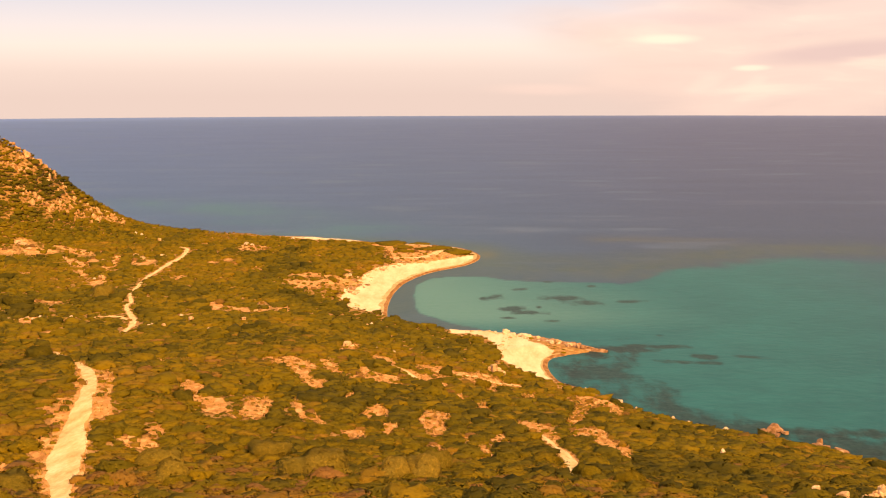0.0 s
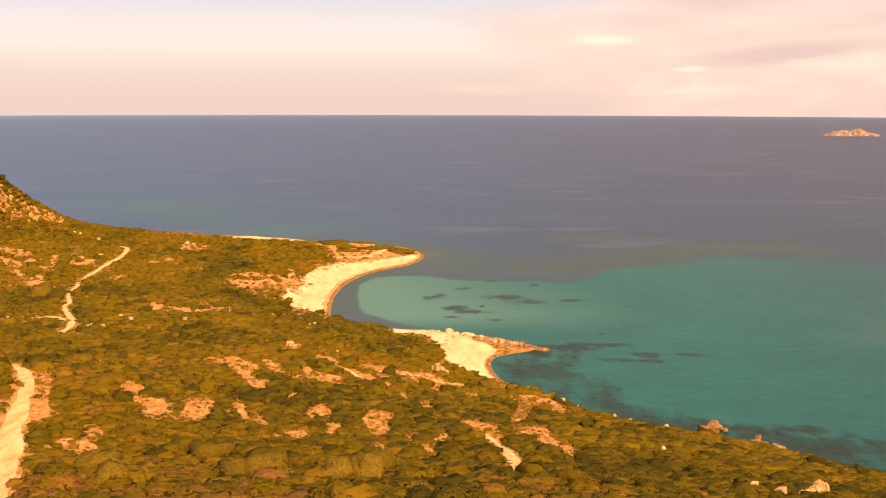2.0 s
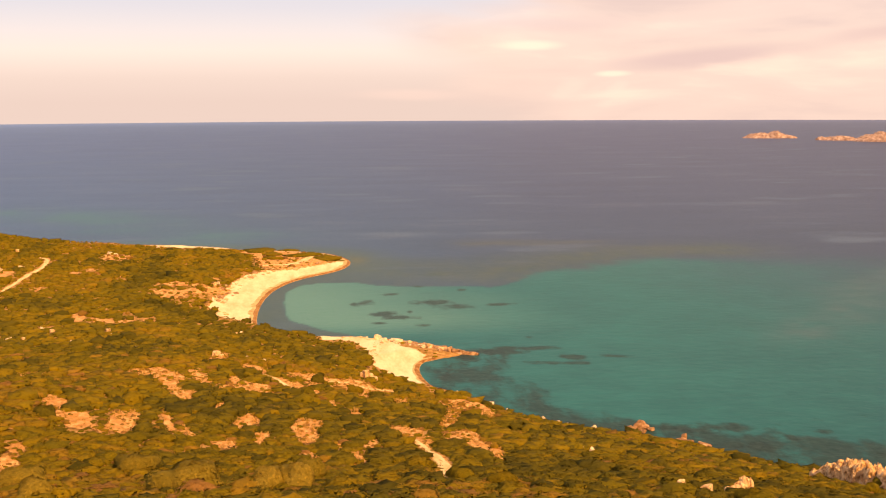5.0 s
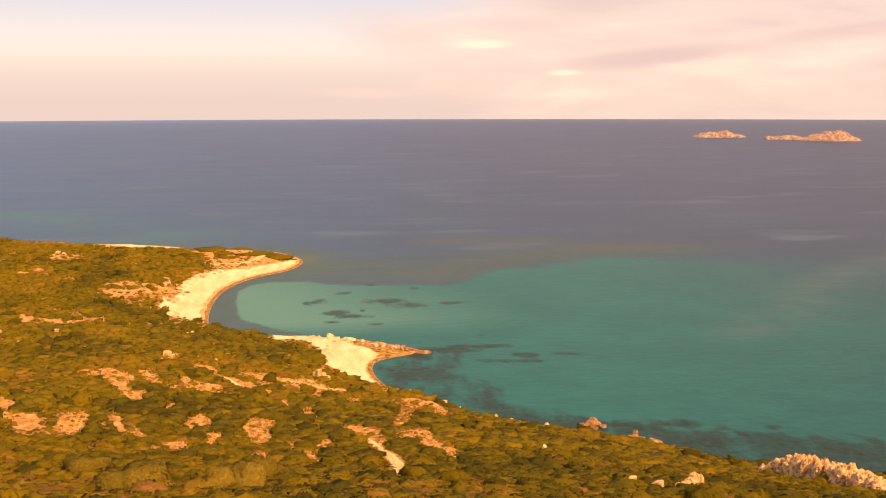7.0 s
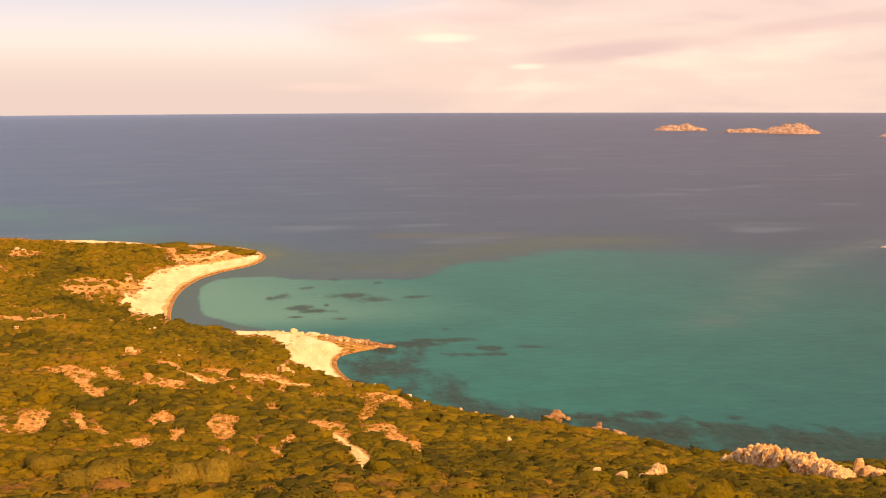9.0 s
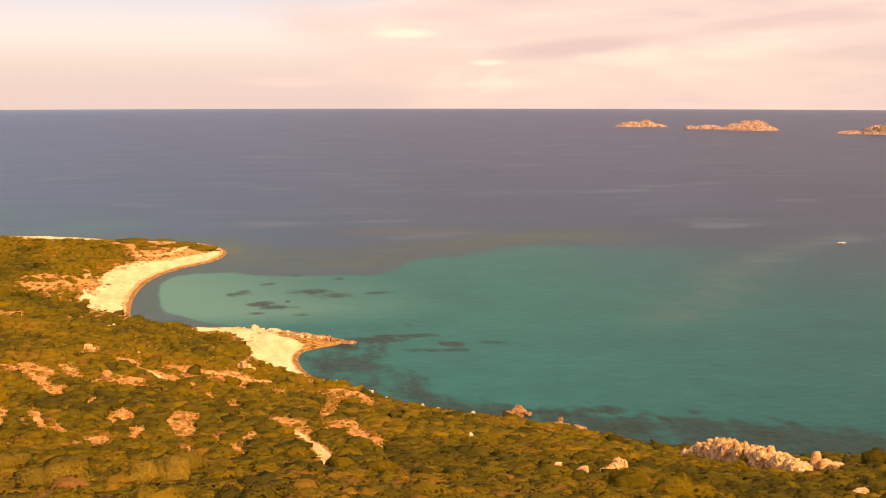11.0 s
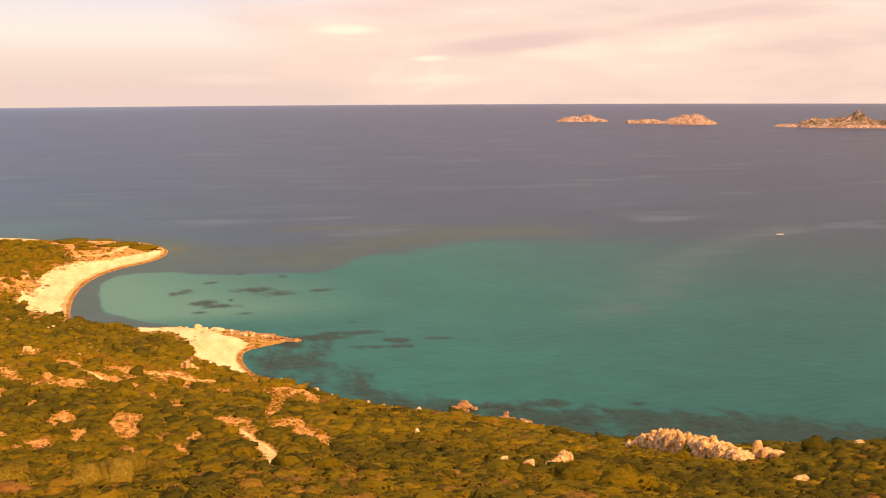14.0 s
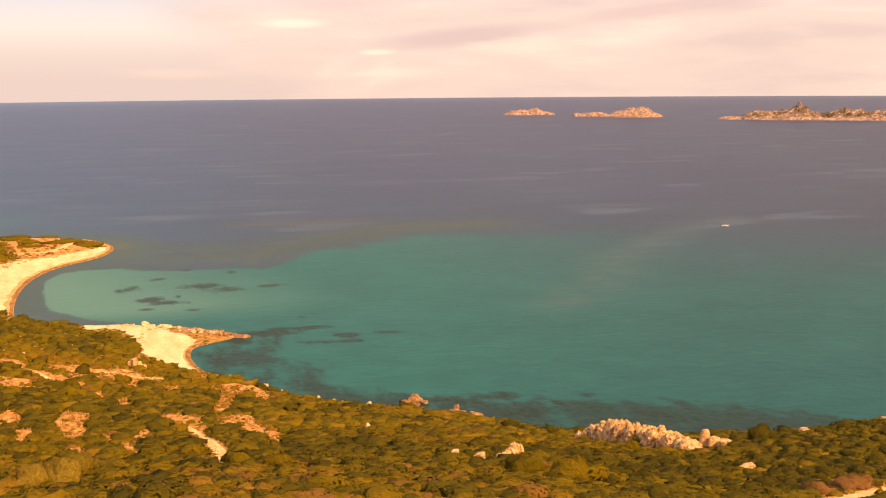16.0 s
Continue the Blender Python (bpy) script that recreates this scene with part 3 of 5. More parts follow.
STRAW = earthy("straw", (0.36, 0.20, 0.07), (0.48, 0.29, 0.11), (0.58, 0.38, 0.17), 1.5, 0.1)
BARK = earthy("grey bark", (0.06, 0.045, 0.03), (0.10, 0.075, 0.05), (0.15, 0.11, 0.08), 0.4, 0.08)


# ---- building helpers ----
def mesh_object(name, verts, faces, mat, smooth=False, floats=()):
    """One mesh object from arrays; faces are rows of the same length."""
    me = bpy.data.meshes.new(name)
    verts, faces = np.asarray(verts, np.float32), np.asarray(faces, np.int32)
    k = faces.shape[1]
    me.vertices.add(len(verts))
    me.vertices.foreach_set("co", verts.ravel())
    me.loops.add(faces.size)
    me.loops.foreach_set("vertex_index", faces.ravel())
    me.polygons.add(len(faces))
    me.polygons.foreach_set("loop_start", np.arange(0, faces.size, k, dtype=np.int32))
    if smooth:
        me.polygons.foreach_set("use_smooth", np.ones(len(faces), bool))
    for key, values in floats:
        values = np.asarray(values, np.float32)
        if values.ndim == 2:
            me.attributes.new(key, "FLOAT_VECTOR", "POINT").data.foreach_set("vector", values.ravel())
        else:
            me.attributes.new(key, "FLOAT", "POINT").data.foreach_set("value", values)
    me.update(calc_edges=True)
    me.validate()
    if mat:
        me.materials.append(mat)
    return new(name, me)


def part(name, bm, mat, parent, label=""):
    me = bpy.data.meshes.new(name)
    bm.to_mesh(me)
    bm.free()
    me.materials.append(mat)
    ob = new(name, me)
    ob.parent = parent
    return tagged(ob, label)


def polar(bearings, rings):
    b, r = np.meshgrid(np.radians(bearings), rings, indexing="ij")
    return r * np.sin(b), r * np.cos(b)


def quads(n, m, keep=None):
    i, j = np.meshgrid(np.arange(n - 1), np.arange(m - 1), indexing="ij")
    a = i * m + j
    f = np.stack([a, a + m, a + m + 1, a + 1], -1).reshape(-1, 4)
    return f if keep is None else f[keep]


def ground_at(x, y):
    return float(height(np.array([x]), np.array([y]))[0])


# ---- ground, tracks and beaches ----
def sheet(name, pts, f, mat, label, category):
    used, inverse = np.unique(f, return_inverse=True)
    ob = mesh_object(name, pts[used], inverse.reshape(f.shape), mat, True)
    tagged(ob, label, category, kind="structure")


def build_ground():
    """The whole slope as one sheet, and on it thin sheets of bare soil and sand with ragged edges."""
    bearings = np.concatenate([np.linspace(-180, -24, 50), np.arange(-23.5, 42.0, 0.2), np.linspace(42.5, 180, 45)])
    rings = np.concatenate([np.linspace(0.5, 88, 14), np.geomspace(90, 340, 190), np.geomspace(343, 720, 110), np.geomspace(728, 1150, 30)])
    x, y = polar(bearings, rings)
    d = edge_distance(x, y, COAST)
    f = quads(*x.shape)
    f = f[d.ravel()[f].max(1) > -8]
    pts = np.stack([x.ravel(), y.ravel(), height(x, y, d).ravel()], -1)
    sheet("ground", pts, f, LITTER, "hillside ground of dry leaf litter under the scrub", "ground")
    x, y = polar(np.arange(-22.5, 41.0, 0.065), np.concatenate([np.geomspace(95, 340, 390), np.geomspace(341, 725, 235)]))
    d = edge_distance(x, y, COAST)
    k = cover(x, y, d)
    f = quads(*x.shape)
    votes = k.ravel()[f]
    kind = np.where(d.ravel()[f].min(1) > -2.5, np.median(votes, axis=1).astype(int), 0)
    near = np.unique(f[kind > 0])
    z = np.zeros(x.size)
    z[near] = height(x.ravel()[near], y.ravel()[near], d.ravel()[near]) + 0.13 + 0.012 * grain(x.ravel()[near], y.ravel()[near], 1.5, 2)
    z[near] -= 0.12 * (k.ravel()[near] == 2) + 0.16 * (d.ravel()[near] < 1.0)
    pts = np.stack([x.ravel(), y.ravel(), z], -1)
    cx, cy = x.ravel()[f[:, 0]], y.ravel()[f[:, 0]]
    sheet("ground_bare_soil", pts, f[(kind == 1) | (kind == 2)], SOIL, "patches of dry reddish soil between the scrub", "bare soil")
    cove = (cy < 446) & (cx > 0)
    sheet("beach_cove", pts, f[(kind == 3) & cove], SAND, "small cove beach of pale sand behind a rocky point", "beach")
    sheet("beach_spit", pts, f[(kind == 3) & ~cove], SAND, "curved pale sand beach along the spit", "beach")


def build_waterline(name, first, last, label, mat, reach, lift, across=(-1.6, -0.8, -0.2, 0.2, 0.6, 1.0)):
    """A band of wet sand or seaweed that follows the coast between two of its points."""
    c = np.array(COAST)
    i0, i1 = (int(np.argmin(np.hypot(c[:, 0] - p[0], c[:, 1] - p[1]))) for p in (first, last))
    p = c[i0:i1 + 1]
    at = np.concatenate([[0], np.cumsum(np.hypot(*np.diff(p, axis=0).T))])
    s = np.arange(0, at[-1], 0.7)
    x, y = np.interp(s, at, p[:, 0]), np.interp(s, at, p[:, 1])
    tx, ty = np.gradient(x), np.gradient(y)
    size = np.hypot(tx, ty)
    wide = reach * (1 + 0.4 * grain(x, y, 6, 3))
    across = np.array(across)
    w = wide[:, None] * across[None]
    px, py = x[:, None] + (ty / size)[:, None] * w, y[:, None] - (tx / size)[:, None] * w
    z = height(px, py) + lift * (across > 0)[None] + 0.02 * grain(px, py, 1.0, 2)
    ob = mesh_object(name, np.stack([px, py, z], -1).reshape(-1, 3), quads(*px.shape), mat, True)
    tagged(ob, label, "wet sand", kind="structure")


def build_sea():
    bearings = np.concatenate([np.linspace(-180, -24, 50), np.arange(-23.5, -3, 0.25), np.arange(-3, 24, 0.12), np.arange(24, 42, 0.2), np.linspace(42.5, 180, 45)])
    rings = np.concatenate([(120, 180), np.geomspace(200, 800, 215), np.geomspace(815, 4900, 50)])
    x, y = polar(bearings, rings)
    d = -edge_distance(x, y, COAST)
    warp = grain(x, y, 40, 4)
    fine = grain(x, y, 9, 3)
    bed = edge_distance(x, y, SANDY_BED) + 9 * warp * step(60, 200, x) + (1.2 + 10 * step(60, 120, x)) * fine
    soft = 1.2 + 34 * step(70, 190, x) + 110 * step(180, 420, x)
    bed = step(-0.5 * soft, 0.5 * soft, bed) * (1 - 0.72 * step(130, 380, x) * step(350, 560, y))
    # paler shoals beyond the spit, silt round it, an olive bank in front of the bay
    drawn = grain(x * 0.5, y * 1.2, 30, 4)
    far_shoal = np.exp(-(edge_distance(x, y, ((-238, 984), (-206, 972), (-175, 932), (-142, 894), (-103, 825), (-73, 790)), False) / 46) ** 2) * (0.30 + 1.7 * np.maximum(0, drawn + 0.12))
    silt = 0.95 * np.exp(-(edge_distance(x, y, ((18, 630), (45, 603), (73, 592), (103, 602), (121, 630), (184, 665), (240, 671)), False) / (22 + 0.04 * np.maximum(x, 0))) ** 2) * (0.75 + 0.35 * fine)
    silt = np.maximum(silt, 0.65 * step(70, 15, edge_distance(x, y, ((10, 470), (30, 620), (90, 600), (150, 640)), False)) * (0.8 + 0.4 * warp))
    silt = np.clip(np.maximum(silt, 0.7 * step(30, 2, d) * step(435, 445, y)), 0, 1)
    olive = np.exp(-(edge_distance(x, y, ((100, 714), (154, 706), (205, 690)), False) / (17 + 12 * drawn)) ** 2) * np.clip(0.55 + 0.9 * drawn, 0, 1)
    olive = np.maximum(olive, 0.9 * np.exp(-(((x - 25) / 6) ** 2 + ((y - 655) / 16) ** 2)))
    pale = np.exp(-(edge_distance(x, y, ((183, 417), (206, 442), (226, 465), (256, 514), (299, 562), (339, 593), (400, 640)), False) / (11 + 14 * np.abs(warp))) ** 2) * (0.5 + 0.7 * fine)
    pale = np.clip(pale, 0, 1)
    weed = np.full(x.shape, -1.0)
    for px, py, a, b, turn in WEED + WEED_POINT + WEED_SHORE:
        c, s = math.cos(turn), math.sin(turn)
        u, v = ((x - px) * c + (y - py) * s) / (1.15 * a), (-(x - px) * s + (y - py) * c) / (1.15 * b)
        weed = np.maximum(weed, 0.62 - 0.62 * np.hypot(u + 0.25 * drawn, v + 0.3 * fine) ** 1.5)
    # rocks and weed under the shallows off the slope
    reef = edge_distance(x, y, REEF) + 9 * warp + 6 * fine
    reef = step(-12, 8, reef) * (0.62 + 0.25 * step(330, 300, y) + 0.25 * drawn)
    bearing = np.degrees(np.arctan2(x, y))
    # side and far place the painted sky tint and horizon haze
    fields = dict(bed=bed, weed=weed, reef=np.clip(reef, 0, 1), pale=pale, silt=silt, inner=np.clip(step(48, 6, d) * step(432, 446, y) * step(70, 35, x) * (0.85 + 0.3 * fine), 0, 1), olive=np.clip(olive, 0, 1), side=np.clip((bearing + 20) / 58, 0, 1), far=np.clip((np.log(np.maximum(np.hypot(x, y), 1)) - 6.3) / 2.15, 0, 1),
                  shoal=np.clip(0.9 * bed * step(110, -15, x + 0.3 * (y - 520) + 14 * warp) * step(430, 470, y), 0, 1), bank=np.clip(far_shoal, 0, 1))
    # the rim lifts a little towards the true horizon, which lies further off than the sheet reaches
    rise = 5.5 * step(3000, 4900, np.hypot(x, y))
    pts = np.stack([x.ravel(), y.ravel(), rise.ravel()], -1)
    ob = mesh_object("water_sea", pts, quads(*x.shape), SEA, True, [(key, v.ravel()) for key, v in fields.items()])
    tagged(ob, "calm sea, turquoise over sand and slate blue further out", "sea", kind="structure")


SANDY_BED = ((-12, 494), (-13, 520), (-12, 549), (-6, 567), (5, 575), (21, 572), (32, 561), (48, 556), (70, 553), (86, 551), (98, 556), (108, 579), (117, 595), (137, 599), (168, 622), (192, 636), (214, 631), (233, 620), (320, 604), (420, 560), (470, 420),
             (420, 300), (300, 200), (201, 230), (150, 230), (100, 270), (70, 285), (50, 320), (30, 350), (30, 400), (20, 434), (12, 445), (3, 455), (-3, 465), (-10, 476))
REEF = ((40, 404), (53, 421), (65, 418), (67, 380), (70, 348), (76, 323), (89, 309), (103, 301), (122, 294), (128, 284), (152, 274), (176, 260), (196, 232), (120, 240), (85, 270), (50, 310), (32, 350), (34, 390))
# x, y, half length, half width, turn
WEED = ((23, 514, 5.5, 8.8, -0.04), (18, 512, 2.5, 5.8, -0.04), (35, 535, 4.2, 4.8, -0.06), (53, 511, 10.5, 7.3, -0.10), (61, 498, 8.8, 8.4, -0.12), (29, 485, 7.1, 6.6, -0.06), (34, 476, 8.8, 5.1, -0.07), (41, 489, 1.6, 3.8, -0.08),
        (26, 465, 3.6, 2.8, -0.06), (44, 458, 4.0, 2.8, -0.10), (83, 501, 6.4, 4.5, -0.16), (70, 543, 2.6, 3.6, -0.13), (50, 557, 3.8, 3.8, -0.09))
WEED_POINT = ((82, 429, 2.3, 2.4, -0.19), (76, 410, 14.2, 3.4, -0.18), (65, 405, 11.0, 6.2, -0.16), (82, 385, 12.5, 3.2, -0.21), (91, 394, 5.3, 4.2, -0.23), (107, 392, 7.9, 2.2, -0.27), (41, 377, 6.0, 12.0, -0.11), (54, 396, 7.8, 9.0, -0.13))
WEED_SHORE = ((114, 299, 7.5, 5.2, -0.36), (127, 289, 2.8, 3.9, -0.41), (137, 293, 3.4, 2.6, -0.44), (147, 269, 6.3, 3.6, -0.50), (113, 282, 8.9, 4.1, -0.38), (99, 301, 9.3, 5.1, -0.32))


def build_track(name, line, halves, label):
    """A worn ribbon of gravel with ragged edges and two shallow ruts, laid on the ground."""
    p = np.array(line, float)
    for _ in range(3):
        p = np.concatenate([p[:1], np.stack([0.75 * p[:-1] + 0.25 * p[1:], 0.25 * p[:-1] + 0.75 * p[1:]], 1).reshape(-1, 2), p[-1:]])
    at = np.concatenate([[0], np.cumsum(np.hypot(*np.diff(p, axis=0).T))])
    s = np.arange(0, at[-1], 0.35 if max(halves) > 1.6 and at[-1] < 300 else 0.8)
    knots = np.concatenate([[0], np.cumsum(np.hypot(*np.diff(np.array(line, float), axis=0).T))])
    half = np.interp(s, knots * at[-1] / knots[-1], halves)
    x, y = np.interp(s, at, p[:, 0]), np.interp(s, at, p[:, 1])
    tx, ty = np.gradient(x), np.gradient(y)
    size = np.hypot(tx, ty)
    nx, ny = ty / size, -tx / size
    across = np.array((-1, -0.8, -0.6, -0.45, -0.3, 0, 0.3, 0.45, 0.6, 0.8, 1))
    left = half * (1 + 0.34 * grain(x, y, 9.0, 3) + 0.14 * grain(x, y, 2.5, 2))
    right = half * (1 + 0.34 * grain(x + 60, y, 9.0, 3) + 0.14 * grain(x + 60, y, 2.5, 2))
    w = np.where(across[None] < 0, left[:, None], right[:, None]) * across[None]
    px, py = x[:, None] + nx[:, None] * w, y[:, None] + ny[:, None] * w
    rut = 0.05 * np.isin(across, (-0.45, 0.45)) * (max(halves) > 1.6)
    z = height(px, py) + 0.1 - rut[None] + 0.012 * grain(px, py, 1.5, 3) - 0.12 * (np.abs(across)[None] == 1)
    ob = mesh_object(name, np.stack([px, py, z], -1).reshape(-1, 3), quads(*px.shape), TRACK, True)
    tagged(ob, label, "path", kind="structure")


build_ground()
LABELS = {"dirt_road": "pale rutted dirt road running through green scrub", "dirt_track_near": "sunlit sandy track beside dry bushes"}
for name_, (line_, halves_) in TRACKS.items():
    build_track(name_, line_, halves_, LABELS.get(name_, "narrow pale footpath worn through the scrub"))
for name_, first_, last_, damp_ in (("spit", (-33, 708), (-20, 452), 3.4), ("cove", (43, 396), (45, 344), 2.2)):
    build_waterline("beach_waterline_" + name_, first_, last_, "dark wet sand and seaweed along the waterline", WRACK, 1.5, 0.26)
    build_waterline("beach_damp_" + name_, first_, last_, "damp tan sand above the waterline", DAMP, damp_, 0.20)
build_sea()


# ---- scrub ----
# boulders that stand in the scrub: x, y, half width, height
SLOPE_BOULDERS = ((92.8, 154.6, 0.85, 3.0), (93.2, 152.6, 1.0, 1.9), (94.2, 150.9, 1.1, 1.4), (46.1, 124.6, 0.3, 0.8), (43.4, 121.1, 0.65, 1.3),
                         (41.2, 123.6, 0.55, 1.5), (73.8, 113, 0.8, 0.7), (72.9, 112.6, 0.5, 0.5), (108, 150, 0.9, 1.2), (113, 143, 0.5, 0.8), (113.5, 138, 0.8, 1.1), (15.2, 338, 1.0, 3.0), (16.4, 337.6, 0.9, 2.2), (17.6, 337, 0.9, 1.7), (14.0, 338.6, 0.8, 1.8), (-26.2, 311, 1.2, 1.6), (-24.9, 310, 0.8, 1.0))
PLAIN_BOULDERS = ((-81, 366, 0.9, 1.4), (-87, 379, 0.8, 1.2), (-69, 335, 0.7, 1.0), (-86, 350, 0.6, 0.9), (-91, 352, 0.7, 1.0), (-91, 356, 0.5, 0.8), (-64, 366, 0.8, 1.2), (-61, 355, 0.5, 0.8), (-48, 315, 0.6, 0.9), (-113, 342, 0.8, 1.2), (-124, 380, 0.6, 0.9), (-2, 374, 0.6, 0.9), (-5, 341, 0.4, 0.6), (-19, 321, 0.5, 0.8), (-14, 322, 0.5, 0.8), (9, 224, 0.45, 0.7), (-114, 667, 1.6, 2.4), (-110, 662, 1.2, 1.8), (-114, 653, 0.9, 1.4), (-92, 704, 1.4, 2.1), (-86, 709, 1.3, 2.0), (-46, 545, 1.0, 1.5), (-45, 550, 1.3, 2.0), (-26, 412, 0.8, 1.2), (-27, 403, 0.6, 0.9), (-31, 409, 0.6, 0.9), (-1, 435, 0.6, 0.9), (-136, 372, 0.8, 1.2), (-134, 372, 0.7, 1.0), (-133, 376, 0.8, 1.2), (-142, 372, 0.6, 0.9), (-184, 690, 1.0, 1.5), (-180, 688, 1.0, 1.5), (-166, 673, 1.0, 1.5), (-162, 667, 0.8, 1.2), (-151, 495, 1.0, 1.5), (-150, 502, 1.1, 1.7))
SHORE_BOULDERS = ((43.8, 347, 1.0, 1.5), (46.0, 345, 1.1, 1.7), (52, 332, 1.19, 1.89), (55.5, 324, 0.87, 1.47), (58, 320, 0.87, 1.47), (62.5, 307, 1.19, 2.73), (65.5, 301, 0.87, 3.57), (67, 299, 0.79, 3.57), (72, 288, 1.74, 3.36), (73.6, 286, 1.43, 2.31), (45.9, 192.6, 0.63, 1.16), (46.9, 188.3, 0.71, 1.36), (37, 206, 0.36, 0.73), (44.5, 205, 0.32, 0.63))


def bush_shape(seed, rings, segs, leaves, leaf, lobes, lift=0.32):
    """A rounded bush of radius 1: a lumpy dome set all over with small leaf sprays. Points, faces, and the crown's outward direction at each point."""
    rng = np.random.default_rng(seed)
    cen = np.stack([rng.normal(0, 0.42, lobes), rng.normal(0, 0.42, lobes), rng.uniform(0.05, 0.5, lobes)], -1)
    cen[0] = (0, 0, 0.2)
    rad = rng.uniform(0.32, 0.54, lobes)
    rad[0] = 0.6
    th = np.linspace(0.12, 1.75, rings)[:, None]
    ph = (np.linspace(0, 2 * math.pi, segs, endpoint=False)[None] + th * 0.4)
    n = np.stack([np.sin(th) * np.cos(ph), np.sin(th) * np.sin(ph), np.cos(th) + 0 * ph], -1).reshape(-1, 3)
    n = np.concatenate([n, [(0, 0, 1.0)]])
    o = np.array((0, 0, 0.12))

    def crown(n):
        far, hub = np.full(len(n), 0.35), np.zeros((len(n), 3)) + o
        for c, w in zip(cen, rad):
            q = n @ (c - o)
            disc = q * q - ((c - o) @ (c - o) - w * w)
            reach = np.where(disc > 0, q + np.sqrt(np.maximum(disc, 0)), 0)
            hub = np.where((reach > far)[:, None], c, hub)
            far = np.maximum(far, reach)
        v = o + n * far[:, None]
        out = v - hub
        out = out / np.linalg.norm(out, axis=1)[:, None] + 1.2 * n + (0, 0, 0.5)
        return v, out / np.linalg.norm(out, axis=1)[:, None]

    v, out = crown(n)
    v = v * rng.uniform(0.93, 1.03, len(n))[:, None]
    top = rings * segs
    f = [(top, j, (j + 1) % segs) for j in range(segs)]
    for k in range(rings - 1):
        for j in range(segs):
            p, q = k * segs + j, k * segs + (j + 1) % segs
            f += [(p, p + segs, q + segs), (p, q + segs, q)]
    a, h = rng.uniform(0, 6.283, leaves), rng.uniform(-0.1, 1.0, leaves)
    m = np.stack([np.sqrt(1 - h * h) * np.cos(a), np.sqrt(1 - h * h) * np.sin(a), h], -1)
    at, lv = crown(m)
    # each spray lies on the crown and lifts a little at its tip
    flat = np.cross(lv, rng.normal(0, 1, lv.shape))
    flat /= np.linalg.norm(flat, axis=1)[:, None] + 1e-9
    side = np.cross(lv, flat)
    tip = flat + lv * rng.uniform(0.05, lift, leaves)[:, None]
    at = at + lv * leaf * 0.06
    s = leaf * rng.uniform(0.6, 1.4, leaves)[:, None]
    tv = np.stack([at + side * s * 0.5 - tip * 0.3 * s, at - side * s * 0.5 - tip * 0.3 * s, at + tip * s], 1).reshape(-1, 3)
    q = np.arange(leaves * 3).reshape(-1, 3) + len(v)
    return np.concatenate([v, tv]), np.concatenate([np.array(f), q]), np.concatenate([out, np.repeat(lv, 3, 0)])


def scatter(spacing, r0, r1, seed, on=0):
    """Jittered points over the ground between two distances."""
    rng = np.random.default_rng(seed)
    gx, gy = np.meshgrid(np.arange(-420, 330, spacing), np.arange(40, 1000, spacing * 0.9), indexing="ij")
    gx = gx + (np.arange(gx.shape[1]) % 2)[None, :] * spacing / 2
    x = (gx + rng.uniform(-0.4, 0.4, gx.shape) * spacing).ravel()
    y = (gy + rng.uniform(-0.4, 0.4, gy.shape) * spacing).ravel()
    r, b = np.hypot(x, y), np.degrees(np.arctan2(x, y))
    ok = (r >= r0) & (r < r1) & (b > -22.2) & (b < 40.6)
    x, y = x[ok], y[ok]
    d = edge_distance(x, y, COAST)
    ok = d > 2.0
    x, y, d = x[ok], y[ok], d[ok]
    ok = cover(x, y, d) == on
    return x[ok], y[ok], d[ok], rng


def tone_of(x, y, rng):
    r = np.hypot(x, y)
    dry = 0.08 * np.exp(-((r - 112) / 24) ** 2) * step(40, 10, x) - 0.30 * step(15, 60, x) * step(190, 130, r)
    dry = dry + 0.35 * (rng.random(x.shape) < 0.05 + 0.22 * step(140, 118, r) * step(50, 20, x)) * step(420, 300, r)
    return np.clip(0.30 + dry + 0.30 * grain(x, y * 0.5, 26, 3) + 0.16 * grain(x + 50, y * 0.6, 8, 2) + rng.normal(0, 0.09, x.shape) * (1 - 0.55 * step(220, 420, r) + 0.5 * step(150, 120, r)), 0, 0.86)


